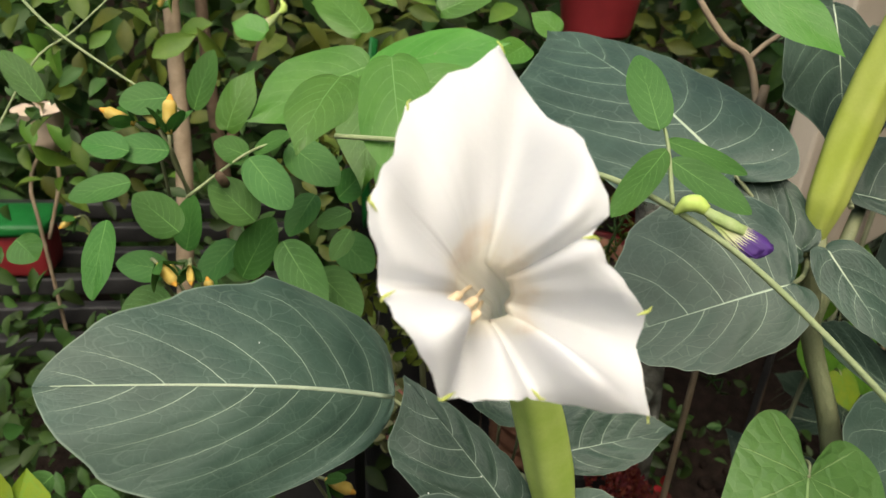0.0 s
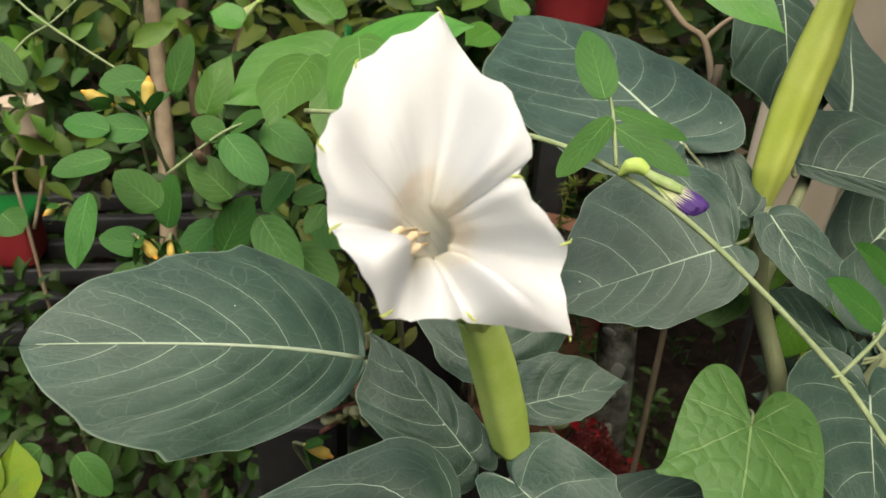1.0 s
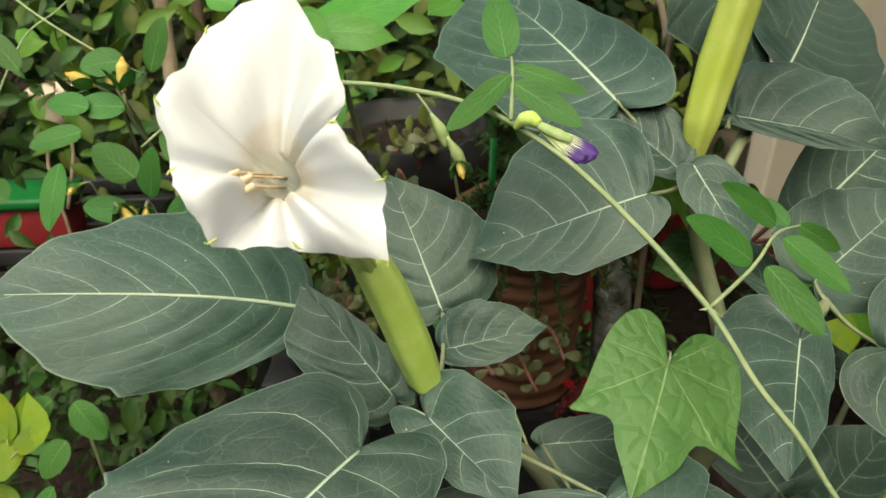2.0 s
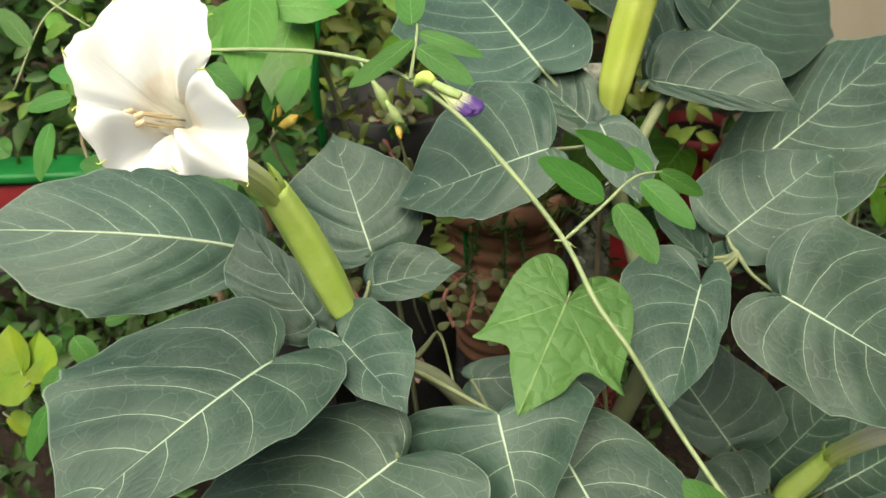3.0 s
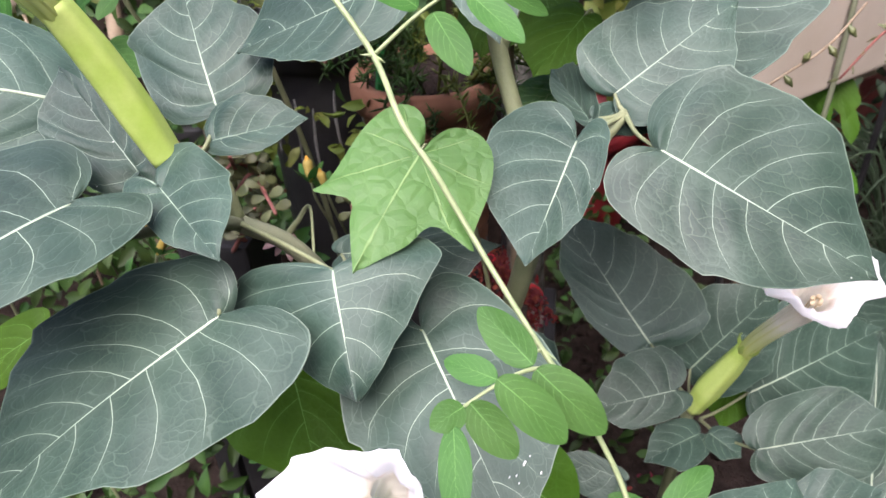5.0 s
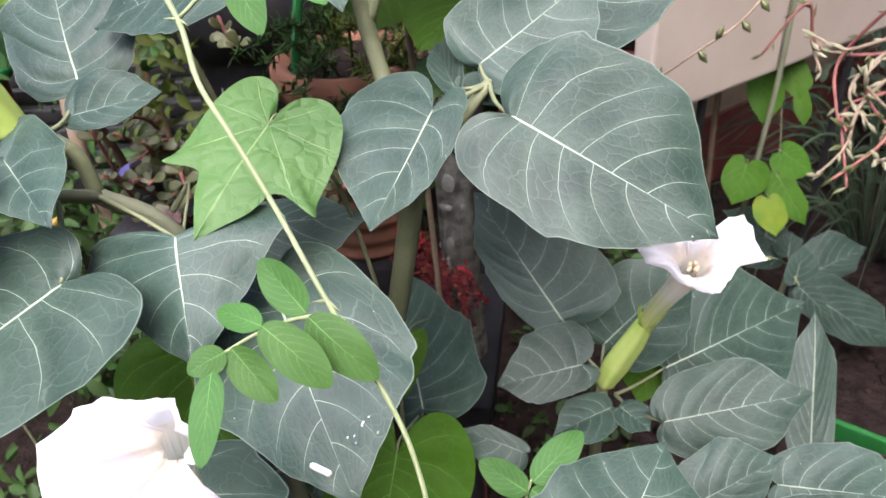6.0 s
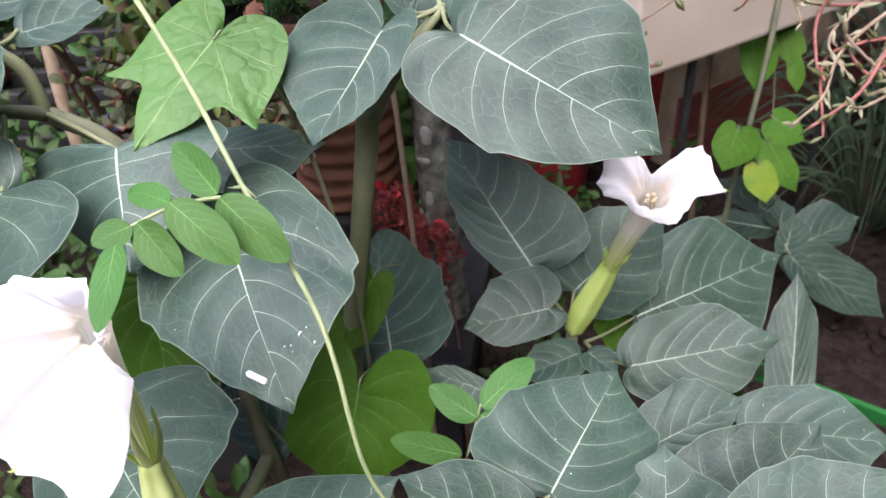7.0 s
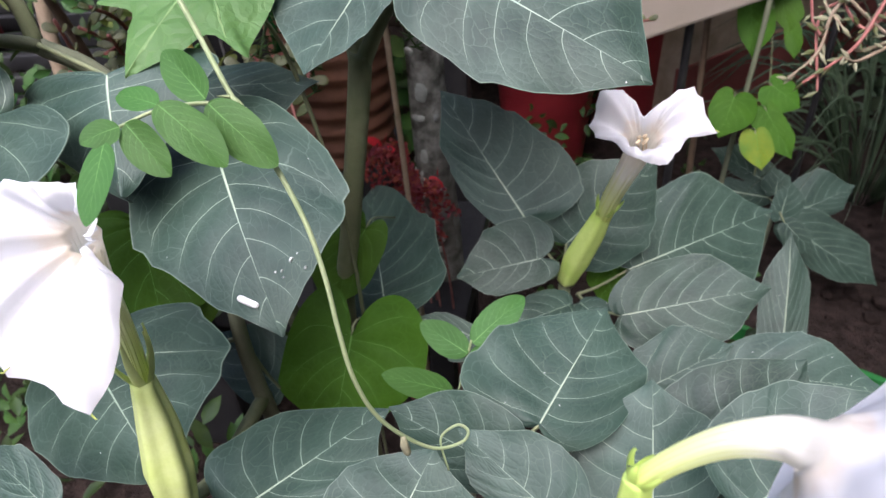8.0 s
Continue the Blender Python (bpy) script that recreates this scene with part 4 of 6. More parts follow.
stem_part(plant_c, "stem", [(0.17, 0.29, GROUND - 0.01), (0.18, 0.265, 0.25), (0.19, 0.23, 0.47), (0.20, 0.235, 0.60)], [0.009, 0.007, 0.004], M_DARKSTEM)
stem_part(plant_c, "branch", [(0.186, 0.245, 0.40), (0.20, 0.14, 0.44), (0.216, 0.080, 0.495)], [0.006, 0.005, 0.006], M_STEM)
stem_part(plant_d, "stem", [(0.42, 0.48, GROUND - 0.01), (0.425, 0.455, 0.15), (0.427, 0.425, 0.39)], [0.009, 0.007, 0.006], M_STEM)
stem_part(plant_e, "stem", [(0.37, 0.17, GROUND - 0.01), (0.365, 0.16, 0.25), (0.37, 0.15, 0.44)], [0.009, 0.007, 0.005], M_DARKSTEM)
stem_part(plant_e, "branch", [(0.368, 0.155, 0.38), (0.40, 0.09, 0.48), (0.435, 0.03, 0.575), (0.447, 0.009, 0.627)], [0.006, 0.005, 0.006], M_STEM)
stem_part(plant_f, "stem", [(0.80, 1.08, GROUND - 0.01), (0.81, 1.075, 0.0), (0.815, 1.075, 0.09)], [0.008, 0.006, 0.004], M_DARKSTEM)

datura_leaf(plant_a, (-0.011, 0.317, 0.737), (-0.163, 0.250, 0.788), (-0.070, 0.345, 0.785), (-0.092, 0.235, 0.734), kind="elliptic", bend=0.075, lobe=0.02)
datura_leaf(plant_b, (0.183, 0.413, 0.845), (0.084, 0.591, 0.889), (0.058, 0.504, 0.848), (0.209, 0.456, 0.869), bend=0.04)
datura_leaf(plant_b, (0.193, 0.330, 0.816), (0.090, 0.319, 0.778), (0.160, 0.302, 0.783), (0.151, 0.380, 0.846), lobe=0.1)
datura_leaf(plant_b, (0.223, 0.385, 0.808), (0.175, 0.419, 0.839), (0.191, 0.390, 0.813), (0.207, 0.424, 0.843), fold=0.3, quilt=0.004, ripple=0.12)
datura_leaf(plant_b, (0.225, 0.363, 0.821), (0.251, 0.319, 0.784), (0.261, 0.345, 0.806), (0.219, 0.345, 0.806))
datura_leaf(plant_b, (0.262, 0.424, 0.832), (0.363, 0.396, 0.818), (0.307, 0.450, 0.859), (0.314, 0.401, 0.818), fold=0.12, lobe=0.1, quilt=0.004, ripple=0.12)
datura_leaf(plant_b, (0.300, 0.450, 0.856), (0.440, 0.743, 0.881), (0.308, 0.555, 0.895), (0.436, 0.587, 0.818), teeth=0.06, lobe=0.01)
datura_leaf(plant_b, (0.269, 0.53, 0.926), (0.259, 0.429, 0.846), (0.31, 0.493, 0.879), (0.216, 0.442, 0.879))
datura_leaf(plant_b, (0.343, 0.453, 0.739), (0.511, 0.596, 0.825), (0.426, 0.579, 0.814), (0.441, 0.438, 0.732), teeth=0.07)
datura_leaf(plant_b, (0.323, 0.377, 0.731), (0.403, 0.431, 0.776), (0.311, 0.416, 0.765), (0.387, 0.377, 0.729), tip=0.95)
datura_leaf(plant_b, (0.348, 0.317, 0.720), (0.468, 0.267, 0.668), (0.422, 0.359, 0.742), (0.350, 0.265, 0.681), lobe=0.16, bend=0.03, full=1.14)
datura_leaf(plant_b, (0.298, 0.326, 0.720), (0.272, 0.245, 0.681), (0.312, 0.300, 0.704), (0.241, 0.311, 0.721), lobe=0.28)
datura_leaf(plant_b, (0.309, 0.366, 0.714), (0.279, 0.456, 0.718), (0.286, 0.405, 0.711), (0.304, 0.423, 0.723), fold=0.6)
datura_leaf(plant_b, (0.309, 0.366, 0.718), (0.350, 0.378, 0.703), (0.331, 0.382, 0.722), (0.324, 0.365, 0.707))
datura_leaf(plant_a, (0.075, 0.307, 0.746), (0.036, 0.371, 0.808), (0.009, 0.336, 0.778), (0.104, 0.341, 0.775), tip=0.8, full=1.12, quilt=0.004, ripple=0.12)
datura_leaf(plant_a, (0.078, 0.285, 0.734), (0.138, 0.295, 0.746), (0.094, 0.307, 0.754), (0.110, 0.279, 0.731), fold=0.15, quilt=0.004, ripple=0.12)
datura_leaf(plant_a, (0.073, 0.227, 0.735), (0.120, 0.188, 0.716), (0.113, 0.232, 0.741), (0.063, 0.213, 0.726), fold=0.25, lobe=0.25, quilt=0.004, ripple=0.12)
datura_leaf(plant_a, (0.043, 0.195, 0.741), (-0.036, 0.091, 0.715), (0.074, 0.168, 0.731), (-0.065, 0.166, 0.749), lobe=0.2, bend=0.04, full=1.08, stalk=False)
datura_leaf(plant_a, (0.054, 0.241, 0.735), (-0.002, 0.279, 0.783), (-0.009, 0.250, 0.759), (0.050, 0.258, 0.752), fold=0.12, lobe=0.12, full=1.1, quilt=0.004, ripple=0.12)
datura_leaf(plant_a, (0.112, 0.187, 0.681), (-0.016, 0.109, 0.596), (0.150, 0.146, 0.662), (0.004, 0.184, 0.664), lobe=0.13)
datura_leaf(plant_a, (0.168, 0.217, 0.692), (0.189, 0.165, 0.647), (0.224, 0.228, 0.702), (0.102, 0.200, 0.677), lobe=0.12, fold=-0.12, tip=0.35, full=0.62, curl=0.15)
datura_leaf(plant_c, (0.212, 0.231, 0.641), (0.279, 0.130, 0.587), (0.295, 0.209, 0.630), (0.173, 0.188, 0.618), lobe=0.24, bend=0.03)
datura_leaf(plant_c, (0.141, 0.308, 0.638), (0.252, 0.317, 0.646), (0.196, 0.327, 0.654), (0.204, 0.288, 0.621))
datura_leaf(plant_d, (0.386, 0.451, 0.446), (0.293, 0.542, 0.535), (0.311, 0.481, 0.472), (0.426, 0.490, 0.491))
datura_leaf(plant_d, (0.405, 0.403, 0.434), (0.328, 0.379, 0.425), (0.373, 0.372, 0.412), (0.372, 0.428, 0.460), lobe=0.2)
datura_leaf(plant_c, (0.255, 0.377, 0.390), (0.195, 0.589, 0.391), (0.177, 0.494, 0.362), (0.307, 0.413, 0.430))
datura_leaf(plant_d, (0.427, 0.451, 0.417), (0.512, 0.520, 0.474), (0.409, 0.487, 0.469), (0.496, 0.459, 0.403))
datura_leaf(plant_d, (0.490, 0.461, 0.380), (0.647, 0.563, 0.392), (0.545, 0.560, 0.430), (0.598, 0.467, 0.342), tip=0.85, full=1.06, teeth=0.05)
datura_leaf(plant_d, (0.479, 0.377, 0.393), (0.611, 0.408, 0.410), (0.536, 0.425, 0.429), (0.549, 0.360, 0.374), tip=0.85, full=1.06, teeth=0.05)
datura_leaf(plant_e, (0.414, 0.163, 0.493), (0.454, 0.249, 0.514), (0.368, 0.190, 0.514), (0.484, 0.210, 0.491), tip=0.85, full=1.06, teeth=0.05)
datura_leaf(plant_e, (0.518, 0.181, 0.441), (0.585, 0.238, 0.490), (0.496, 0.218, 0.473), (0.608, 0.206, 0.462), tip=0.85, full=1.06, teeth=0.05)
datura_leaf(plant_d, (0.567, 0.326, 0.382), (0.689, 0.323, 0.379), (0.617, 0.354, 0.406), (0.638, 0.295, 0.355), tip=0.85, full=1.06, teeth=0.05)
datura_leaf(plant_e, (0.524, 0.108, 0.509), (0.598, 0.155, 0.550), (0.513, 0.146, 0.542), (0.596, 0.122, 0.521), tip=0.85, full=1.06, teeth=0.05)
datura_leaf(plant_e, (0.239, 0.100, 0.466), (0.320, 0.164, 0.493), (0.216, 0.145, 0.472), (0.317, 0.112, 0.481), tip=0.85, full=1.06, teeth=0.05)
datura_leaf(plant_e, (0.397, 0.136, 0.480), (0.321, 0.162, 0.498), (0.329, 0.142, 0.476), (0.388, 0.163, 0.511), tip=0.85, full=1.06, teeth=0.05)
datura_leaf(plant_e, (0.431, 0.106, 0.479), (0.368, 0.141, 0.509), (0.366, 0.124, 0.495), (0.430, 0.135, 0.505), tip=0.85, full=1.06, teeth=0.05)
datura_leaf(plant_e, (0.343, 0.067, 0.509), (0.363, 0.103, 0.540), (0.303, 0.078, 0.519), (0.396, 0.087, 0.527), tip=0.85, full=1.06, teeth=0.05)
datura_leaf(plant_e, (0.485, 0.144, 0.446), (0.483, 0.203, 0.497), (0.433, 0.161, 0.460), (0.528, 0.173, 0.471), teeth=0.05, tip=0.85, full=1.06)
datura_leaf(plant_c, (0.104, 0.183, 0.494), (0.179, 0.116, 0.460), (0.219, 0.173, 0.512), (0.053, 0.148, 0.456), lobe=0.15)
datura_leaf(plant_c, (0.193, 0.260, 0.389), (0.127, 0.293, 0.418), (0.153, 0.254, 0.384), (0.186, 0.300, 0.424))
datura_leaf(plant_c, (0.139, 0.073, 0.490), (0.087, 0.096, 0.510), (0.096, 0.080, 0.495), (0.121, 0.096, 0.510))
datura_leaf(plant_d, (0.709, 0.560, 0.117), (0.726, 0.720, 0.255), (0.753, 0.680, 0.221), (0.686, 0.654, 0.198))
datura_leaf(plant_d, (0.487, 0.297, 0.376), (0.568, 0.334, 0.407), (0.513, 0.342, 0.414), (0.542, 0.301, 0.379))
datura_leaf(plant_d, (0.357, 0.317, 0.410), (0.301, 0.330, 0.420), (0.334, 0.302, 0.396), (0.326, 0.333, 0.423))
datura_leaf(plant_e, (0.417, 0.175, 0.482), (0.450, 0.189, 0.494), (0.434, 0.162, 0.470), (0.439, 0.194, 0.498))
datura_leaf(plant_d, (0.434, 0.399, 0.384), (0.38, 0.363, 0.38), (0.421, 0.359, 0.381), (0.397, 0.398, 0.394), stalk=False, fold=0.1, quilt=0.003, rows=24, cols=7)
datura_leaf(plant_d, (0.442, 0.398, 0.386), (0.469, 0.379, 0.378), (0.47, 0.401, 0.383), (0.446, 0.371, 0.383), stalk=False, fold=0.1, quilt=0.003, rows=24, cols=7)
datura_leaf(plant_f, (0.830, 1.048, 0.044), (1.002, 1.002, -0.055), (0.959, 1.041, 0.030), (0.890, 1.010, -0.036), rows=18, cols=5)
datura_leaf(plant_f, (0.863, 1.138, 0.003), (0.980, 1.164, 0.058), (0.900, 1.176, 0.084), (0.970, 1.145, 0.018), rows=18, cols=5)
datura_leaf(plant_f, (0.841, 1.195, 0.033), (0.712, 1.226, 0.100), (0.763, 1.203, 0.052), (0.790, 1.227, 0.102), rows=18, cols=5)
datura_leaf(plant_f, (0.830, 1.140, 0.048), (0.833, 1.161, 0.093), (0.804, 1.151, 0.072), (0.856, 1.152, 0.074), rows=18, cols=5)
datura_leaf(plant_f, (0.821, 1.022, 0.062), (0.876, 0.998, 0.013), (0.855, 1.020, 0.059), (0.831, 1.002, 0.020), rows=18, cols=5)
datura_leaf(plant_f, (0.817, 1.041, 0.055), (0.828, 1.072, 0.122), (0.799, 1.054, 0.083), (0.857, 1.055, 0.085), rows=18, cols=5)
datura_leaf(plant_f, (0.822, 1.152, 0.033), (0.703, 1.160, 0.049), (0.744, 1.168, 0.066), (0.771, 1.144, 0.015), rows=18, cols=5)


# flowers
FE_THROAT = (0.494, -0.007, 0.694)
FE_TUBE = [(0.4470, 0.0065, 0.6635), (0.4569, 0.0085, 0.673), (0.4687, 0.0084, 0.6828), (0.4808, 0.005, 0.6901), (0.4879, -0.0012, 0.6935)]
FE_CALYX = [(0.4455, 0.004, 0.625), (0.4461, 0.004, 0.638), (0.4465, 0.005, 0.652), (0.4470, 0.0065, 0.6655)]
flower(plant_a, (0.030, 0.166, 0.902), (0.200, -0.800, 0.565),
       [(28, 0.0254, 0.0100), (32, 0.0311, 0.0125), (57, 0.0451, 0.0018), (82, 0.0718, -0.0123), (110, 0.0573, -0.0121), (134, 0.0426, 0.006), (146, 0.0413, 0.0080), (179, 0.0321, 0.0055), (232, 0.0325, 0.0120), (282, 0.0294, 0.0026), (315, 0.0510, 0.003), (346, 0.0379, 0.007)],
       [(0.048, 0.226, 0.828), (0.045, 0.215, 0.845), (0.040, 0.200, 0.862), (0.036, 0.191, 0.879)],
       [(0.071, 0.245, 0.744), (0.065, 0.240, 0.77), (0.056, 0.233, 0.805), (0.047, 0.226, 0.834)], [0.0092, 0.0104, 0.0100, 0.0084],
       reach=0.010, teeth_len=0.015, teeth_out=0.04, cusps=(0, 2, 3, 4, 6, 7, 8, 9, 10, 11), mouth=0.0088, depth=0.023, waist=0.0065, bulge=(0.0, 0.007, 0.002, -0.003, 0.003, 0.001, 0.004, 0.010, -0.004, 0.009, -0.003, 0.005), folds=((203, 0.011, 17, 1.0), (174, -0.006, 7, 1.0), (241, -0.010, 9, 1.0), (263, 0.006, 9, 1.0), (284, -0.010, 6, 1.0), (306, 0.010, 11, 1.0), (338, -0.009, 11, 1.0), (20, 0.004, 7, 1.0), (48, 0.007, 14, 1.0), (74, -0.008, 8, 1.0), (100, 0.003, 10, 1.0), (128, -0.004, 10, 1.0)))
flower(plant_d, (0.475, 0.347, 0.600), (-0.08, -0.40, 0.91),
       [(14, 0.0521, -0.010), (40, 0.0458, 0.002), (50, 0.0453, 0.005), (59, 0.0373, 0.004), (69, 0.0275, 0.0), (99, 0.0165, -0.004), (111, 0.0261, 0.0), (124, 0.0361, 0.004), (146, 0.0424, 0.004), (174, 0.0401, -0.006), (190, 0.0325, -0.010), (214, 0.0200, -0.008), (262, 0.0205, -0.008), (293, 0.0250, -0.010), (315, 0.0296, -0.010), (335, 0.0278, -0.008), (362, 0.0309, -0.006)],
       [(0.457, 0.407, 0.482), (0.462, 0.395, 0.510), (0.469, 0.375, 0.545), (0.474, 0.358, 0.572)],
       [(0.428, 0.420, 0.395), (0.437, 0.417, 0.425), (0.449, 0.411, 0.46), (0.457, 0.407, 0.486)], [0.0085, 0.012, 0.0105, 0.0075], cusps=(0, 8), per=6, mouth=0.0115, depth=0.022, waist=0.0072, folds=((22, -0.003, 9, 1.0), (52, 0.006, 12, 1.0), (95, -0.005, 9, 1.0), (142, 0.006, 10, 1.0), (168, -0.006, 7, 1.0), (205, 0.004, 12, 1.0), (300, 0.003, 14, 1.0), (345, -0.004, 8, 1.0)))
flower(plant_c, (0.228, 0.075, 0.690), (0.104, -0.777, 0.621),
       [(33, 0.0160, 0.002), (74, 0.0209, 0.0), (105, 0.0212, 0.0), (135, 0.0309, 0.0), (155, 0.0400, -0.002), (175, 0.0500, -0.003), (208, 0.0560, -0.002), (230, 0.0598, -0.002), (246, 0.0600, -0.002), (277, 0.0745, -0.006), (286, 0.0593, -0.006), (313, 0.0330, -0.006), (322, 0.0289, -0.005), (328, 0.0200, 0.0), (336, 0.0118, 0.003), (347, 0.0172, 0.004), (353, 0.0168, 0.004)],
       [(0.214, 0.098, 0.577), (0.212, 0.103, 0.605), (0.211, 0.104, 0.640), (0.219, 0.096, 0.668)],
       [(0.216, 0.082, 0.490), (0.216, 0.086, 0.52), (0.215, 0.093, 0.55), (0.214, 0.098, 0.580)], [0.0095, 0.0125, 0.0100, 0.0060], cusps=(8, 9), per=6, stamens=False, teeth_len=0.030, teeth_out=0.10, mouth=0.008, depth=0.022, waist=0.0045, calyx_mat=M_PALECALYX, calyx_ribs=0.12, folds=((110, 0.005, 10, 1.0), (150, -0.005, 8, 1.0), (180, 0.007, 9, 1.0), (205, -0.006, 7, 1.0), (228, 0.008, 9, 1.0), (256, -0.008, 8, 1.0), (272, 0.005, 6, 1.0), (290, -0.004, 6, 1.0), (306, 0.007, 8, 1.0), (324, 0.010, 6, 1.0), (338, -0.005, 6, 1.0), (351, 0.005, 7, 1.0), (20, -0.004, 9, 1.0), (50, 0.006, 10, 1.0), (80, -0.004, 9, 1.0)))
flower(plant_e, FE_THROAT, (0.80, -0.45, -0.38),
       [(20, 0.040, 0.0), (90, 0.036, 0.0), (160, 0.042, 0.0), (235, 0.044, -0.004), (305, 0.046, 0.0)],
       FE_TUBE, FE_CALYX, [0.005, 0.0055, 0.0050, 0.0042], cusps=(0, 2), mouth=0.010, depth=0.012, waist=0.0034, teeth_len=0.007, stamens=False)
flower(plant_b, (0.285, 0.385, 0.985), (0.55, -0.35, 0.75),
       [(10, 0.046, 0.0), (80, 0.046, 0.0), (150, 0.046, 0.0), (225, 0.046, 0.0), (300, 0.046, 0.0)],
       [(0.258, 0.423, 0.938), (0.263, 0.420, 0.953), (0.270, 0.410, 0.967), (0.277, 0.400, 0.976)],
       [(0.234, 0.397, 0.806), (0.236, 0.400, 0.835), (0.243, 0.409, 0.87), (0.251, 0.416, 0.906), (0.259, 0.423, 0.942)], [0.0046, 0.0108, 0.0126, 0.0122, 0.0088], cusps=(0, 2), calyx_mat=M_BUD, teeth_len=0.030, teeth_out=0.03, mouth=0.011, depth=0.026, waist=0.0085, stamens=False)

# ---------------------------------------------------------------- butterfly pea vine
vine = thing("butterfly_pea_vine", (-0.10, 0.42, GROUND), "slender pale green butterfly pea vine hanging across the datura leaves", "vine")


def rachis(owner, points, name="compound_leaf", r=0.0009):
    bm = bmesh.new()
    tube(bm, smooth_path(points, 5), [r * 1.2, r * 0.7], 7)
    return part(name, bm, M_VINE, owner)


# butterfly pea vine
VINE = [(-0.04727, 0.366, 0.8697), (0.001939, 0.3514, 0.8743), (0.05014, 0.3339, 0.8768), (0.09654, 0.312, 0.8731), (0.1373, 0.2835, 0.8585), (0.1729, 0.2522, 0.8353), (0.2019, 0.2223, 0.8116), (0.2183, 0.1958, 0.7923), (0.2342, 0.1806, 0.7768), (0.2469, 0.1716, 0.7592), (0.2595, 0.1603, 0.744), (0.272, 0.1466, 0.7319), (0.2842, 0.133, 0.7213), (0.2965, 0.1216, 0.7095), (0.3085, 0.1123, 0.6947), (0.3187, 0.1036, 0.6772), (0.3257, 0.09476, 0.6576), (0.3302, 0.08703, 0.636), (0.3346, 0.08234, 0.6127), (0.3416, 0.08204, 0.59), (0.3522, 0.08585, 0.5708), (0.3655, 0.092, 0.555), (0.3781, 0.097, 0.555), (0.3811, 0.101, 0.559), (0.3761, 0.102, 0.562), (0.3691, 0.098, 0.559), (0.3681, 0.095, 0.554), (0.3721, 0.09, 0.541)]
RACHIS_CU = [(0.2019, 0.2223, 0.8116), (0.222, 0.235, 0.827), (0.238, 0.257, 0.832), (0.254, 0.270, 0.830)]
leaf_cu = rachis(vine, RACHIS_CU)
leaflet(leaf_cu, (0.221, 0.236, 0.829), (0.187, 0.229, 0.854), 0.017)
leaflet(leaf_cu, (0.238, 0.260, 0.836), (0.205, 0.247, 0.862), 0.013)
leaflet(leaf_cu, (0.228, 0.235, 0.827), (0.247, 0.209, 0.808), 0.017)
leaflet(leaf_cu, (0.242, 0.257, 0.830), (0.269, 0.238, 0.812), 0.016)
leaflet(leaf_cu, (0.252, 0.269, 0.830), (0.279, 0.275, 0.814), 0.011)
leaflet(leaf_cu, (0.248, 0.269, 0.830), (0.237, 0.284, 0.838), 0.009)
RACHIS_CV = [(0.112, 0.295, 0.873), (0.112, 0.325, 0.895), (0.106, 0.341, 0.904)]
leaf_cv = rachis(vine, RACHIS_CV)
leaflet(leaf_cv, (0.111, 0.316, 0.890), (0.081, 0.274, 0.874), 0.014)
leaflet(leaf_cv, (0.113, 0.323, 0.892), (0.152, 0.320, 0.879), 0.011)
leaflet(leaf_cv, (0.113, 0.314, 0.886), (0.148, 0.297, 0.869), 0.015)
leaflet(leaf_cv, (0.109, 0.325, 0.896), (0.102, 0.362, 0.921), 0.020)
RACHIS_CL = [(0.295, 0.122, 0.721), (0.281, 0.117, 0.726), (0.268, 0.104, 0.729), (0.257, 0.094, 0.727)]
leaf_cl = rachis(vine, RACHIS_CL)
leaflet(leaf_cl, (0.281, 0.118, 0.727), (0.258, 0.135, 0.740), 0.016)
leaflet(leaf_cl, (0.282, 0.117, 0.726), (0.310, 0.107, 0.704), 0.019)
leaflet(leaf_cl, (0.268, 0.105, 0.731), (0.295, 0.096, 0.710), 0.018)
leaflet(leaf_cl, (0.268, 0.105, 0.731), (0.247, 0.113, 0.731), 0.012)
leaflet(leaf_cl, (0.259, 0.095, 0.728), (0.277, 0.086, 0.711), 0.015)
leaflet(leaf_cl, (0.257, 0.094, 0.727), (0.246, 0.084, 0.725), 0.012)
leaflet(leaf_cl, (0.254, 0.087, 0.724), (0.259, 0.056, 0.708), 0.012)
RACHIS_TR = [(0.356, 0.205, 0.464), (0.365, 0.213, 0.504), (0.366, 0.215, 0.509)]
leaf_tr = rachis(vine, RACHIS_TR)
leaflet(leaf_tr, (0.367, 0.214, 0.507), (0.399, 0.245, 0.524), 0.023)
leaflet(leaf_tr, (0.364, 0.211, 0.500), (0.331, 0.220, 0.517), 0.021)
leaflet(leaf_tr, (0.366, 0.212, 0.502), (0.397, 0.196, 0.491), 0.023)
leaflet(leaf_tr, (0.353, 0.203, 0.470), (0.308, 0.192, 0.494), 0.021)
bm = bmesh.new()
tube(bm, smooth_path(VINE, 6), [0.0014, 0.0015, 0.0013, 0.0012, 0.0011, 0.0008, 0.0005], 8)
part("stem", bm, M_VINE, vine)
q = Vector(VINE[20])
bm = bmesh.new()
tube(bm, smooth_path([q, q + Vector((0.0005, -0.001, -0.005)), q + Vector((0.0015, -0.001, -0.011)), q + Vector((0.002, -0.001, -0.014))], 4), [0.0010, 0.0020, 0.0017, 0.0004], 8, ribs=0.2)
part("dry_bud", bm, M_PALELEAF, vine, "dried pale bud")
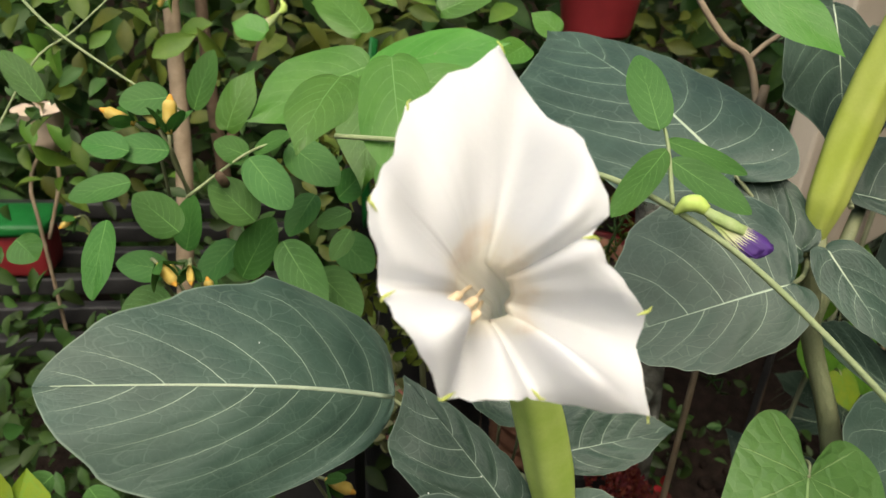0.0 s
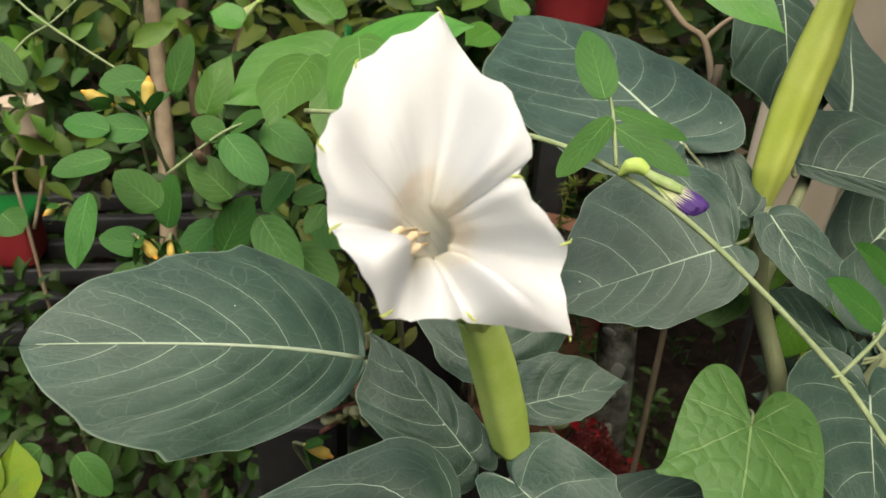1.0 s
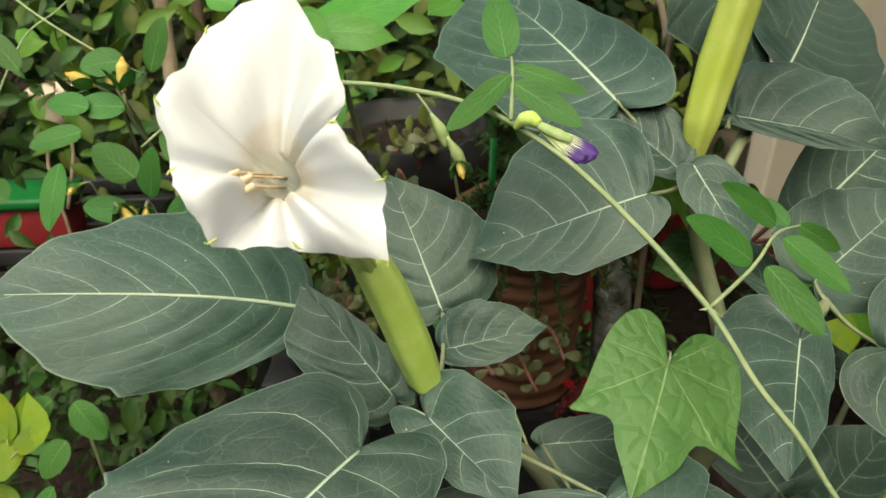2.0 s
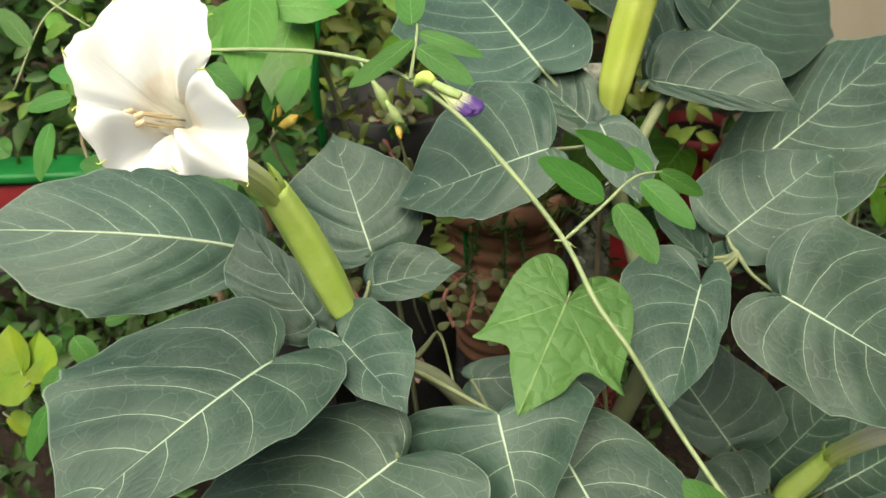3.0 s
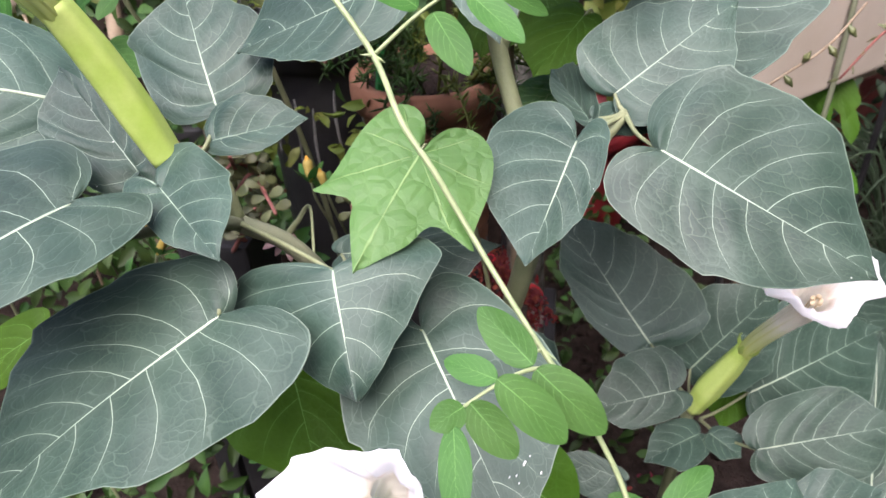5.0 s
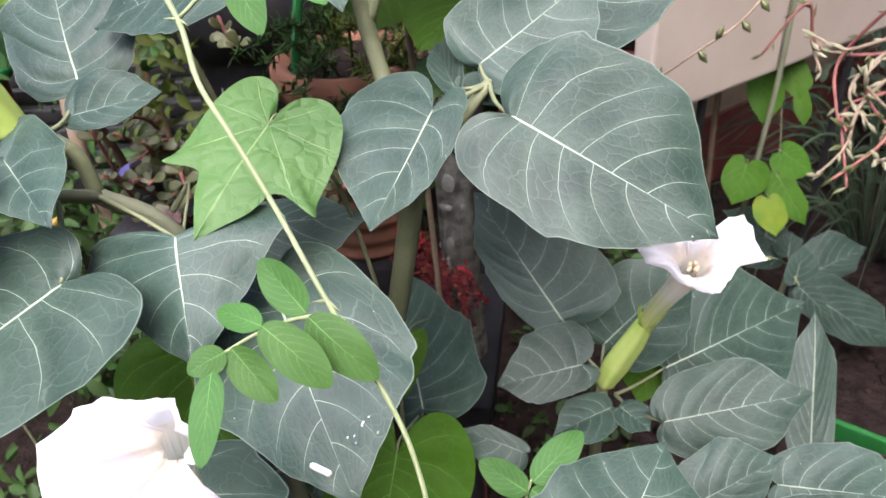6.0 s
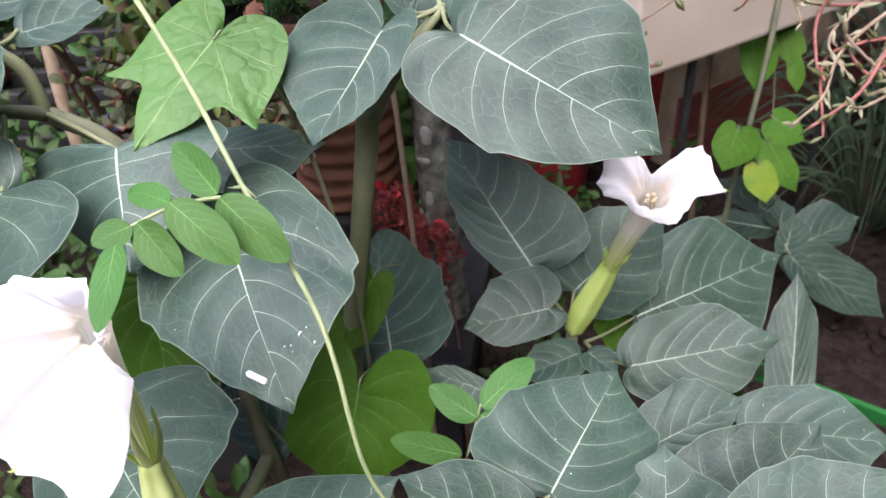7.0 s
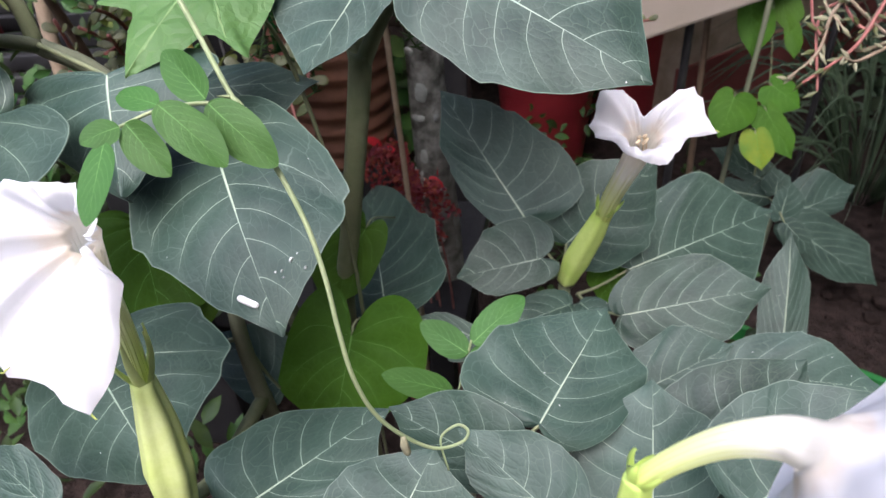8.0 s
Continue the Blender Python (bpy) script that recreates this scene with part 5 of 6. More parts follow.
for node_at in (VINE[6], VINE[12]):
    for k, d in enumerate(((0.004, -0.002, -0.0015), (0.0025, 0.001, -0.004), (-0.0035, -0.002, 0.001))):
        q = Vector(node_at)
        bm = bmesh.new()
        tube(bm, [q, q + Vector(d) * 0.6, q + Vector(d) * 1.5], [0.0011, 0.0008, 0.0001], 6)
        part("stipule", bm, M_VINE, vine)
shrub = thing("senna_shrub", (-0.2, 0.75, GROUND), "shrub with paired oval green leaflets and yellow flower buds", "shrub")
leaf_sh = shrub

# pinnate shrub at the back
leaflet(leaf_sh, (-0.164, 0.373, 0.833), (-0.194, 0.360, 0.827), 0.019)
leaflet(leaf_sh, (-0.167, 0.438, 0.828), (-0.199, 0.429, 0.831), 0.022)
leaflet(leaf_sh, (-0.173, 0.464, 0.855), (-0.202, 0.452, 0.853), 0.024)
leaflet(leaf_sh, (-0.167, 0.489, 0.839), (-0.153, 0.500, 0.879), 0.020)
leaflet(leaf_sh, (-0.154, 0.405, 0.786), (-0.180, 0.407, 0.810), 0.027)
leaflet(leaf_sh, (-0.167, 0.443, 0.752), (-0.160, 0.452, 0.791), 0.024)
leaflet(leaf_sh, (-0.112, 0.427, 0.786), (-0.140, 0.431, 0.813), 0.028)
leaflet(leaf_sh, (-0.113, 0.428, 0.830), (-0.083, 0.406, 0.806), 0.026)
leaflet(leaf_sh, (-0.093, 0.452, 0.832), (-0.057, 0.432, 0.813), 0.029)
leaflet(leaf_sh, (-0.163, 0.402, 0.760), (-0.193, 0.395, 0.767), 0.021)
leaflet(leaf_sh, (-0.167, 0.345, 0.823), (-0.168, 0.318, 0.789), 0.019)
leaflet(leaf_sh, (-0.135, 0.461, 0.722), (-0.112, 0.473, 0.767), 0.030)
leaflet(leaf_sh, (-0.093, 0.422, 0.775), (-0.062, 0.394, 0.742), 0.029)
leaflet(leaf_sh, (-0.116, 0.438, 0.827), (-0.136, 0.433, 0.837), 0.019)
leaflet(leaf_sh, (-0.113, 0.439, 0.830), (-0.087, 0.437, 0.844), 0.017)
leaflet(leaf_sh, (-0.079, 0.464, 0.791), (-0.094, 0.441, 0.769), 0.024)
leaflet(leaf_sh, (-0.054, 0.459, 0.782), (-0.075, 0.445, 0.776), 0.017)
leaflet(leaf_sh, (-0.049, 0.427, 0.784), (-0.059, 0.409, 0.770), 0.014)
leaflet(leaf_sh, (-0.098, 0.392, 0.762), (-0.105, 0.375, 0.750), 0.018)
leaflet(leaf_sh, (-0.183, 0.444, 0.712), (-0.214, 0.427, 0.703), 0.030)
leaflet(leaf_sh, (-0.075, 0.439, 0.744), (-0.041, 0.417, 0.723), 0.031)
leaflet(leaf_sh, (-0.069, 0.500, 0.773), (-0.048, 0.501, 0.797), 0.025)
leaflet(leaf_sh, (-0.146, 0.491, 0.735), (-0.171, 0.466, 0.712), 0.028)
leaflet(leaf_sh, (-0.230, 0.486, 0.664), (-0.255, 0.467, 0.653), 0.027)
leaflet(leaf_sh, (-0.095, 0.456, 0.733), (-0.083, 0.432, 0.710), 0.024)
leaflet(leaf_sh, (-0.150, 0.483, 0.785), (-0.131, 0.461, 0.765), 0.024)
leaflet(leaf_sh, (-0.069, 0.495, 0.743), (-0.040, 0.474, 0.726), 0.030)
leaflet(leaf_sh, (-0.062, 0.578, 0.791), (-0.080, 0.577, 0.815), 0.028)
leaflet(leaf_sh, (-0.187, 0.425, 0.831), (-0.216, 0.424, 0.835), 0.020)
leaflet(leaf_sh, (-0.269, 0.480, 0.842), (-0.298, 0.493, 0.872), 0.019)
leaflet(leaf_sh, (-0.221, 0.348, 0.806), (-0.209, 0.344, 0.796), 0.020)
leaflet(leaf_sh, (-0.196, 0.304, 0.625), (-0.213, 0.289, 0.603), 0.023)
leaflet(leaf_sh, (-0.209, 0.339, 0.629), (-0.185, 0.328, 0.604), 0.023)
leaflet(leaf_sh, (-0.169, 0.334, 0.652), (-0.149, 0.340, 0.657), 0.015)
leaflet(leaf_sh, (-0.187, 0.267, 0.620), (-0.202, 0.243, 0.581), 0.021)
leaflet(leaf_sh, (-0.193, 0.282, 0.587), (-0.205, 0.272, 0.572), 0.020)
leaflet(leaf_sh, (-0.162, 0.277, 0.572), (-0.183, 0.266, 0.557), 0.022)
leaflet(leaf_sh, (-0.267, 0.388, 0.585), (-0.291, 0.372, 0.563), 0.026)
SHRUB1 = [(-0.154, 0.424, 0.802), (-0.115, 0.434, 0.831), (-0.088, 0.444, 0.839)]
SHRUB2 = [(-0.300, 0.525, 0.908), (-0.257, 0.492, 0.888), (-0.196, 0.467, 0.861), (-0.173, 0.488, 0.837)]
SHRUB3 = [(-0.374, 0.565, 0.772), (-0.341, 0.600, 0.836), (-0.320, 0.634, 0.856), (-0.302, 0.681, 0.881)]
creeper = thing("bean_creeper", (0.02, 0.7, GROUND), "creeper with broad bright green leaflets in threes", "creeper")
leaf_bg = creeper

# cowpea-like leaves behind the flower
broad_leaflet(leaf_bg, (-0.052, 0.557, 0.859), (-0.137, 0.506, 0.827), 0.070)
broad_leaflet(leaf_bg, (-0.046, 0.525, 0.863), (0.051, 0.519, 0.892), 0.050)
broad_leaflet(leaf_bg, (-0.044, 0.543, 0.854), (-0.047, 0.467, 0.796), 0.053)
broad_leaflet(leaf_bg, (-0.067, 0.620, 0.871), (-0.112, 0.660, 0.903), 0.043)
broad_leaflet(leaf_bg, (-0.002, 0.631, 0.891), (0.053, 0.644, 0.914), 0.033)
broad_leaflet(leaf_bg, (-0.176, 0.579, 0.794), (-0.156, 0.604, 0.841), 0.033)
broad_leaflet(leaf_bg, (-0.175, 0.719, 0.845), (-0.209, 0.723, 0.853), 0.033)
broad_leaflet(leaf_bg, (0.098, 0.626, 0.879), (0.074, 0.634, 0.894), 0.028)
broad_leaflet(leaf_bg, (0.069, 0.600, 0.873), (0.045, 0.562, 0.867), 0.027)
broad_leaflet(leaf_bg, (-0.022, 0.409, 0.902), (-0.007, 0.334, 0.852), 0.042)
broad_leaflet(leaf_bg, (-0.051, 0.408, 0.890), (-0.066, 0.353, 0.864), 0.037)
broad_leaflet(leaf_bg, (-0.011, 0.404, 0.891), (0.041, 0.411, 0.884), 0.029)
broad_leaflet(leaf_bg, (-0.021, 0.480, 0.823), (-0.025, 0.439, 0.796), 0.029)


# stems of the shrub and the creeper
for pts in (SHRUB1, SHRUB2, SHRUB3):
    stem_part(shrub, "twig", pts, [0.0011, 0.0007], M_VINE, 7)
stem_part(shrub, "trunk", [(-0.2, 0.75, GROUND - 0.01), (-0.19, 0.72, 0.3), (-0.17, 0.62, 0.6), (-0.14, 0.5, 0.75), (-0.13, 0.42, 0.82)], [0.008, 0.006, 0.003], M_TWIG)
stem_part(creeper, "stem", [(0.02, 0.7, GROUND - 0.01), (0.0, 0.68, 0.4), (-0.02, 0.6, 0.7), (-0.03, 0.55, 0.84), (0.0, 0.52, 0.88)], [0.004, 0.003, 0.002], M_STEM)
small_leaf("leaflet", creeper, (0.177, 0.459, 0.949), (0.232, 0.419, 0.915), 0.034, M_BROAD, kind="ovate")

# morning glory vines and a lime-leaved plant
glory = thing("morning_glory_vine", (0.22, 0.42, GROUND), "morning glory vine with soft bright green lobed and heart-shaped leaves", "vine")
stem_part(glory, "stem", [(0.22, 0.42, GROUND - 0.01), (0.23, 0.38, 0.25), (0.25, 0.33, 0.5), (0.235, 0.315, 0.66), (0.213, 0.30, 0.715)], [0.002, 0.0014], M_STEM, 7)
glory_far = thing("morning_glory_vine", (0.80, 1.22, GROUND), "young morning glory vine with plain heart-shaped leaves", "vine")
stem_part(glory_far, "stem", [(0.80, 1.22, GROUND - 0.01), (0.80, 1.2, 0.1), (0.79, 1.2, 0.25), (0.77, 1.22, 0.4)], [0.002, 0.0012], M_STEM, 7)
lime_plant = thing("lime_plant", (-0.30, 0.48, GROUND), "low plant with yellow-green mottled leaves", "plant")
stem_part(lime_plant, "stem", [(-0.30, 0.48, GROUND - 0.01), (-0.29, 0.45, 0.2), (-0.27, 0.42, 0.52)], [0.003, 0.0015], M_STEM, 7)


def yellow_bud(foot, head):
    """A folded yellow bud with an orange tip between small oval leaves."""
    foot, head = Vector(foot), Vector(head)
    ob = thing("yellow_bud", foot, "closed yellow flower bud with an orange tip among small oval leaves", "bud", group="yellow buds")
    d = (head - foot).normalized()
    size = 1.1 * (head - foot).length
    bm = bmesh.new()
    tube(bm, smooth_path([foot, foot + d * size * 0.35, foot + d * size * 0.7, foot + d * size * 0.82], 4), [size * 0.07, size * 0.16, size * 0.17, size * 0.10], 9, ribs=0.12)
    part("petals", bm, M_YELLOW, ob)
    bm = bmesh.new()
    tube(bm, smooth_path([foot + d * size * 0.74, foot + d * size * 0.86, foot + d * size * 0.96], 4), [size * 0.115, size * 0.08, size * 0.03], 8)
    part("tip", bm, M_ORANGE, ob, "orange bud tip")
    e1 = d.orthogonal().normalized()
    e2 = d.cross(e1)
    for k in range(4):
        a = k * 1.57 + size * 300
        o = e1 * math.cos(a) + e2 * math.sin(a)
        small_leaf("bract", ob, foot, foot + o * size * 0.62 + d * size * 0.62, size * 0.42, M_LEAFLET, normal=tuple(d), rows=8, cols=3)
    bm = bmesh.new()
    tube(bm, smooth_path([foot, foot - d * 0.01 - Vector((0, -0.006, 0.012)), foot + Vector((0.004, 0.03, -0.07))], 4), 0.0013, 6)
    part("stalk", bm, M_STEM, ob)
    return ob


glory_leaf(glory, (0.207, 0.282, 0.731), (0.180, 0.214, 0.694), (0.243, 0.236, 0.697), (0.150, 0.253, 0.722), M_LOBED, kind="lobed", bend=0.01)
glory_leaf(glory, (0.252, 0.290, 0.430), (0.241, 0.237, 0.360), (0.318, 0.279, 0.415), (0.190, 0.268, 0.400), M_HEART, lobe=0.46, fold=0.06)
glory_leaf(glory, (0.093, 0.291, 0.537), (0.124, 0.237, 0.468), (0.169, 0.262, 0.498), (0.036, 0.265, 0.503), M_HEART, lobe=0.2)
glory_leaf(glory, (0.244, 0.390, 0.468), (0.207, 0.344, 0.407), (0.253, 0.364, 0.433), (0.195, 0.378, 0.452), M_HEART, lobe=0.2)
glory_leaf(glory, (0.294, 0.509, 0.681), (0.243, 0.492, 0.668), (0.270, 0.483, 0.661), (0.265, 0.520, 0.688), M_LOBED, lobe=0.15)
glory_leaf(glory, (0.303, 0.492, 0.748), (0.266, 0.447, 0.714), (0.304, 0.461, 0.725), (0.253, 0.479, 0.738), M_HEART, lobe=0.15)
glory_leaf(glory, (0.227, 0.513, 0.761), (0.224, 0.463, 0.724), (0.263, 0.486, 0.741), (0.202, 0.492, 0.745), M_HEART, lobe=0.15)
glory_leaf(glory, (0.270, 0.541, 0.753), (0.289, 0.489, 0.714), (0.302, 0.513, 0.732), (0.249, 0.514, 0.733), M_HEART, lobe=0.15)
glory_leaf(glory, (0.109, 0.297, 0.515), (0.129, 0.232, 0.450), (0.159, 0.270, 0.488), (0.078, 0.264, 0.482), M_HEART, lobe=0.2)
glory_leaf(glory, (-0.105, 0.281, 0.566), (-0.177, 0.240, 0.525), (-0.121, 0.253, 0.538), (-0.149, 0.279, 0.564), M_HEART, lobe=0.2)
glory_leaf(glory, (0.48, 0.499, 0.37), (0.465, 0.435, 0.353), (0.501, 0.47, 0.358), (0.448, 0.455, 0.369), M_HEART, lobe=0.15)
glory_leaf(glory_far, (0.711, 1.113, 0.265), (0.688, 1.070, 0.207), (0.751, 1.094, 0.240), (0.670, 1.105, 0.254), M_HEART, lobe=0.22, rows=16, cols=4)
glory_leaf(glory_far, (0.779, 1.142, 0.275), (0.828, 1.119, 0.243), (0.809, 1.150, 0.284), (0.774, 1.114, 0.237), M_HEART, lobe=0.22, rows=16, cols=4)
glory_leaf(glory_far, (0.771, 1.113, 0.239), (0.817, 1.062, 0.172), (0.818, 1.091, 0.210), (0.755, 1.087, 0.204), M_HEART, lobe=0.22, rows=16, cols=4)
glory_leaf(glory_far, (0.753, 1.082, 0.209), (0.766, 1.044, 0.158), (0.786, 1.067, 0.188), (0.727, 1.068, 0.189), M_LIME, lobe=0.22, rows=16, cols=4)
glory_leaf(glory_far, (0.733, 1.221, 0.396), (0.740, 1.163, 0.318), (0.778, 1.200, 0.368), (0.711, 1.200, 0.368), M_HEART, lobe=0.22, rows=16, cols=4)
glory_leaf(glory_far, (0.782, 1.243, 0.409), (0.803, 1.198, 0.349), (0.826, 1.222, 0.380), (0.770, 1.222, 0.381), M_HEART, lobe=0.22, rows=16, cols=4)
glory_leaf(glory_far, (0.805, 1.209, 0.360), (0.813, 1.172, 0.311), (0.827, 1.194, 0.340), (0.795, 1.194, 0.340), M_HEART, lobe=0.22, rows=16, cols=4)
glory_leaf(lime_plant, (-0.284, 0.347, 0.579), (-0.307, 0.376, 0.609), (-0.279, 0.360, 0.598), (-0.310, 0.351, 0.592), M_LIME, tip=0.45, bend=0.04, teeth=0.05, rows=20, cols=6)
glory_leaf(lime_plant, (-0.278, 0.345, 0.573), (-0.277, 0.377, 0.603), (-0.249, 0.353, 0.586), (-0.281, 0.357, 0.594), M_LIME, tip=0.45, bend=0.04, teeth=0.05, rows=20, cols=6)
glory_leaf(lime_plant, (-0.280, 0.346, 0.576), (-0.298, 0.315, 0.568), (-0.274, 0.323, 0.560), (-0.304, 0.345, 0.580), M_LIME, tip=0.5, bend=0.04, teeth=0.05, rows=20, cols=6)
glory_leaf(lime_plant, (-0.272, 0.341, 0.573), (-0.256, 0.361, 0.585), (-0.252, 0.346, 0.579), (-0.271, 0.353, 0.585), M_LIME, tip=0.5, bend=0.04, rows=16, cols=5)
glory_leaf(lime_plant, (-0.296, 0.326, 0.539), (-0.267, 0.317, 0.531), (-0.276, 0.313, 0.527), (-0.282, 0.331, 0.542), M_LIME, rows=16, cols=4)
yellow_bud((-0.016, 0.39, 0.803), (-0.011, 0.395, 0.82))
yellow_bud((-0.012, 0.385, 0.804), (0.006, 0.384, 0.816))
yellow_bud((0.079, 0.392, 0.81), (0.084, 0.382, 0.801))
yellow_bud((-0.166, 0.394, 0.769), (-0.152, 0.384, 0.760))
yellow_bud((-0.147, 0.397, 0.767), (-0.143, 0.386, 0.760))
yellow_bud((0.066, 0.463, 0.605), (0.063, 0.469, 0.628))
yellow_bud((-0.016, 0.329, 0.613), (-0.007, 0.334, 0.627))
yellow_bud((0.081, 0.459, 0.599), (0.076, 0.462, 0.619))
yellow_bud((-0.060, 0.369, 0.618), (-0.039, 0.363, 0.613))
yellow_bud((-0.168, 0.443, 0.837), (-0.167, 0.450, 0.860))
yellow_bud((-0.179, 0.454, 0.836), (-0.188, 0.455, 0.849))
yellow_bud((-0.159, 0.406, 0.747), (-0.168, 0.409, 0.762))
yellow_bud((-0.140, 0.410, 0.733), (-0.143, 0.413, 0.749))
yellow_bud((-0.198, 0.462, 0.836), (-0.217, 0.458, 0.846))
yellow_bud((-0.324, 0.829, 0.840), (-0.315, 0.829, 0.858))
yellow_bud((-0.402, 0.717, 0.632), (-0.415, 0.704, 0.624))


# pea flower on the vine, half open
pea = thing("pea_flower", (0.117, 0.295, 0.873), "half-open butterfly pea flower with a purple streaked tip", "flower")
bm = bmesh.new()
tube(bm, smooth_path([(0.114, 0.296, 0.868), (0.118, 0.295, 0.873), (0.122, 0.294, 0.874), (0.126, 0.292, 0.872)], 5), [0.001, 0.0036, 0.004, 0.0025], 10)
part("calyx_lobe", bm, M_CALYX, pea)


def pea_petal(foot, lip, half, droop, fold):
    """One flaring petal, folded along its middle, with a frilled lip."""
    foot, lip = Vector(foot), Vector(lip)
    d = lip - foot
    side = d.cross(Vector((0.2, -0.6, 0.8))).normalized()
    up = side.cross(d).normalized()
    bm = bmesh.new()
    uv = bm.loops.layers.uv.new("UVMap")
    at, grid = {}, []
    for i in range(13):
        g = i / 12
        row = []
        for j in range(-6, 7):
            v = j / 6
            width = half * (0.28 + 0.72 * math.sin(1.75 * g) ** 1.3)
            p = foot + d * (g * (1 - 0.16 * v * v * g)) + side * v * width + up * (fold * width * abs(v) - droop * g * g + 0.0005 * math.sin(14 * v) * g)
            vert = bm.verts.new(p)
            at[vert] = (g, 0.5 + 0.5 * v)
            row.append(vert)
        grid.append(row)
    for r, q in zip(grid, grid[1:]):
        for j in range(12):
            f = bm.faces.new((r[j], r[j + 1], q[j + 1], q[j]))
            for loop in f.loops:
                loop[uv].uv = at[loop.vert]
    ob = part("petal", bm, M_PURPLE, pea, "petal pale at its foot with purple streaks at its lip")
    thick = ob.modifiers.new("thickness", "SOLIDIFY")
    thick.thickness = 0.0004


bm = bmesh.new()
tube(bm, smooth_path([(0.124, 0.293, 0.8725), (0.130, 0.290, 0.870), (0.136, 0.288, 0.868), (0.142, 0.286, 0.866)], 5), [0.0020, 0.0028, 0.0030, 0.0022], 10, flat=0.7)
part("keel", bm, M_KEEL, pea)
pea_petal((0.127, 0.291, 0.8718), (0.1555, 0.282, 0.8615), 0.0069, 0.0020, -0.55)
pea_petal((0.127, 0.2905, 0.8705), (0.151, 0.281, 0.8610), 0.0053, 0.0015, -0.9)
copy_thing(pea, Matrix.Translation((-0.171, 0.785, 0.862)) @ Matrix.Rotation(1.9, 4, "Y"))
for p in ((0.068, 0.397, 0.829), (0.079, 0.391, 0.815)):
    bm = bmesh.new()
    q = Vector(p)
    tube(bm, smooth_path([q + Vector((-0.006, 0, 0.011)), q, q + Vector((0.004, 0, -0.010)), q + Vector((0.005, 0, -0.014))], 4), [0.001, 0.0042, 0.0038, 0.001], 9)
    part("pale_bud", bm, M_KEEL, vine)
bm = bmesh.new()
tube(bm, smooth_path([(0.052, 0.407, 0.850), (0.060, 0.400, 0.842), (0.068, 0.397, 0.829), (0.079, 0.391, 0.815)], 5), 0.0009, 6)
part("bud_stalk", bm, M_VINE, vine)

# withered flower below the leaves
withered = thing("withered_flower", (0.095, 0.33, 0.636), "withered pinkish flower hanging from a bud stalk", "flower")
for k in range(5):
    a = 1.2566 * k + 0.4
    small_leaf("petal", withered, (0.095, 0.33, 0.638), (0.095 + 0.013 * math.cos(a) - 0.006, 0.33 - 0.007 + 0.004 * math.sin(2 * a), 0.638 - 0.011 + 0.009 * math.sin(a)), 0.0075, M_DRY, rows=8, cols=3)
bm = bmesh.new()
tube(bm, smooth_path([(0.095, 0.33, 0.638), (0.103, 0.332, 0.648), (0.115, 0.330, 0.662), (0.134, 0.275, 0.655)], 5), [0.0026, 0.0022, 0.0012, 0.0010], 7)
part("stalk", bm, M_STEM, withered)

# white husk and dried spots on a broad leaf
for k, (p, d, r) in enumerate((((0.2579, 0.1428, 0.5972), (0.0115, -0.0035, -0.0019), 0.0019), ((0.2774, 0.1645, 0.6103), (0.0010, -0.0003, -0.0002), 0.0016), ((0.2864, 0.1609, 0.6084), (0.0007, -0.0002, -0.0001), 0.0009), ((0.2736, 0.1585, 0.6071), (0.0005, -0.0002, -0.0001), 0.0008), ((0.2700, 0.1577, 0.6066), (0.0005, -0.0002, -0.0001), 0.0007), ((0.2752, 0.1553, 0.6054), (0.0005, -0.0002, -0.0001), 0.0006), ((0.2801, 0.1680, 0.6122), (0.0005, -0.0002, -0.0001), 0.0006))):
    bm = bmesh.new()
    p, d = Vector(p), Vector(d)
    tube(bm, smooth_path([p - d * 0.55, p - d * 0.4, p + d * 0.4, p + d * 0.55], 4), [r * 0.4, r, r, r * 0.4], 10)
    tagged(part("white_husk", bm, M_WHITE, None), "small white husk stuck on a datura leaf", "husk", group="white husks")

# twigs, trunks and props behind
def branch_thing(name, paths, mat, label, category, radii, base=None):
    ob = thing(name, base or paths[0][0], label, category)
    for k, pts in enumerate(paths):
        bm = bmesh.new()
        tube(bm, smooth_path(pts, 6), radii if k == 0 else [r * 0.7 for r in radii], 9)
        part("trunk" if k == 0 else "branch", bm, mat, ob)
    return ob


branch_thing("forked_twig", [[(0.240, 0.56, GROUND), (0.25, 0.54, 0.3), (0.240, 0.529, 0.823), (0.238, 0.533, 0.852), (0.230, 0.549, 0.883), (0.212, 0.556, 0.895), (0.189, 0.571, 0.924), (0.18, 0.58, 0.95)], [(0.230, 0.549, 0.883), (0.242, 0.555, 0.893), (0.256, 0.560, 0.903), (0.275, 0.565, 0.925)]], M_TAN, "bare tan forked twig", "twig", [0.0032, 0.0030, 0.0026, 0.0022])
branch_thing("small_trunk", [[(-0.313, 0.80, GROUND), (-0.313, 0.76, 0.4), (-0.306, 0.80, 0.654), (-0.322, 0.86, 0.80), (-0.33, 0.9, 1.0)]], M_TAN, "pale tan shrub trunk", "trunk", [0.011, 0.0105, 0.009])
branch_thing("small_trunk", [[(-0.30, 0.98, GROUND), (-0.31, 0.98, 0.4), (-0.331, 0.992, 0.72), (-0.345, 1.04, 0.95)], [(-0.32, 0.99, 0.6), (-0.25, 1.02, 0.8), (-0.2, 1.05, 1.0)]], M_TWIG, "brown shrub trunk with side branches", "trunk", [0.013, 0.010, 0.007])
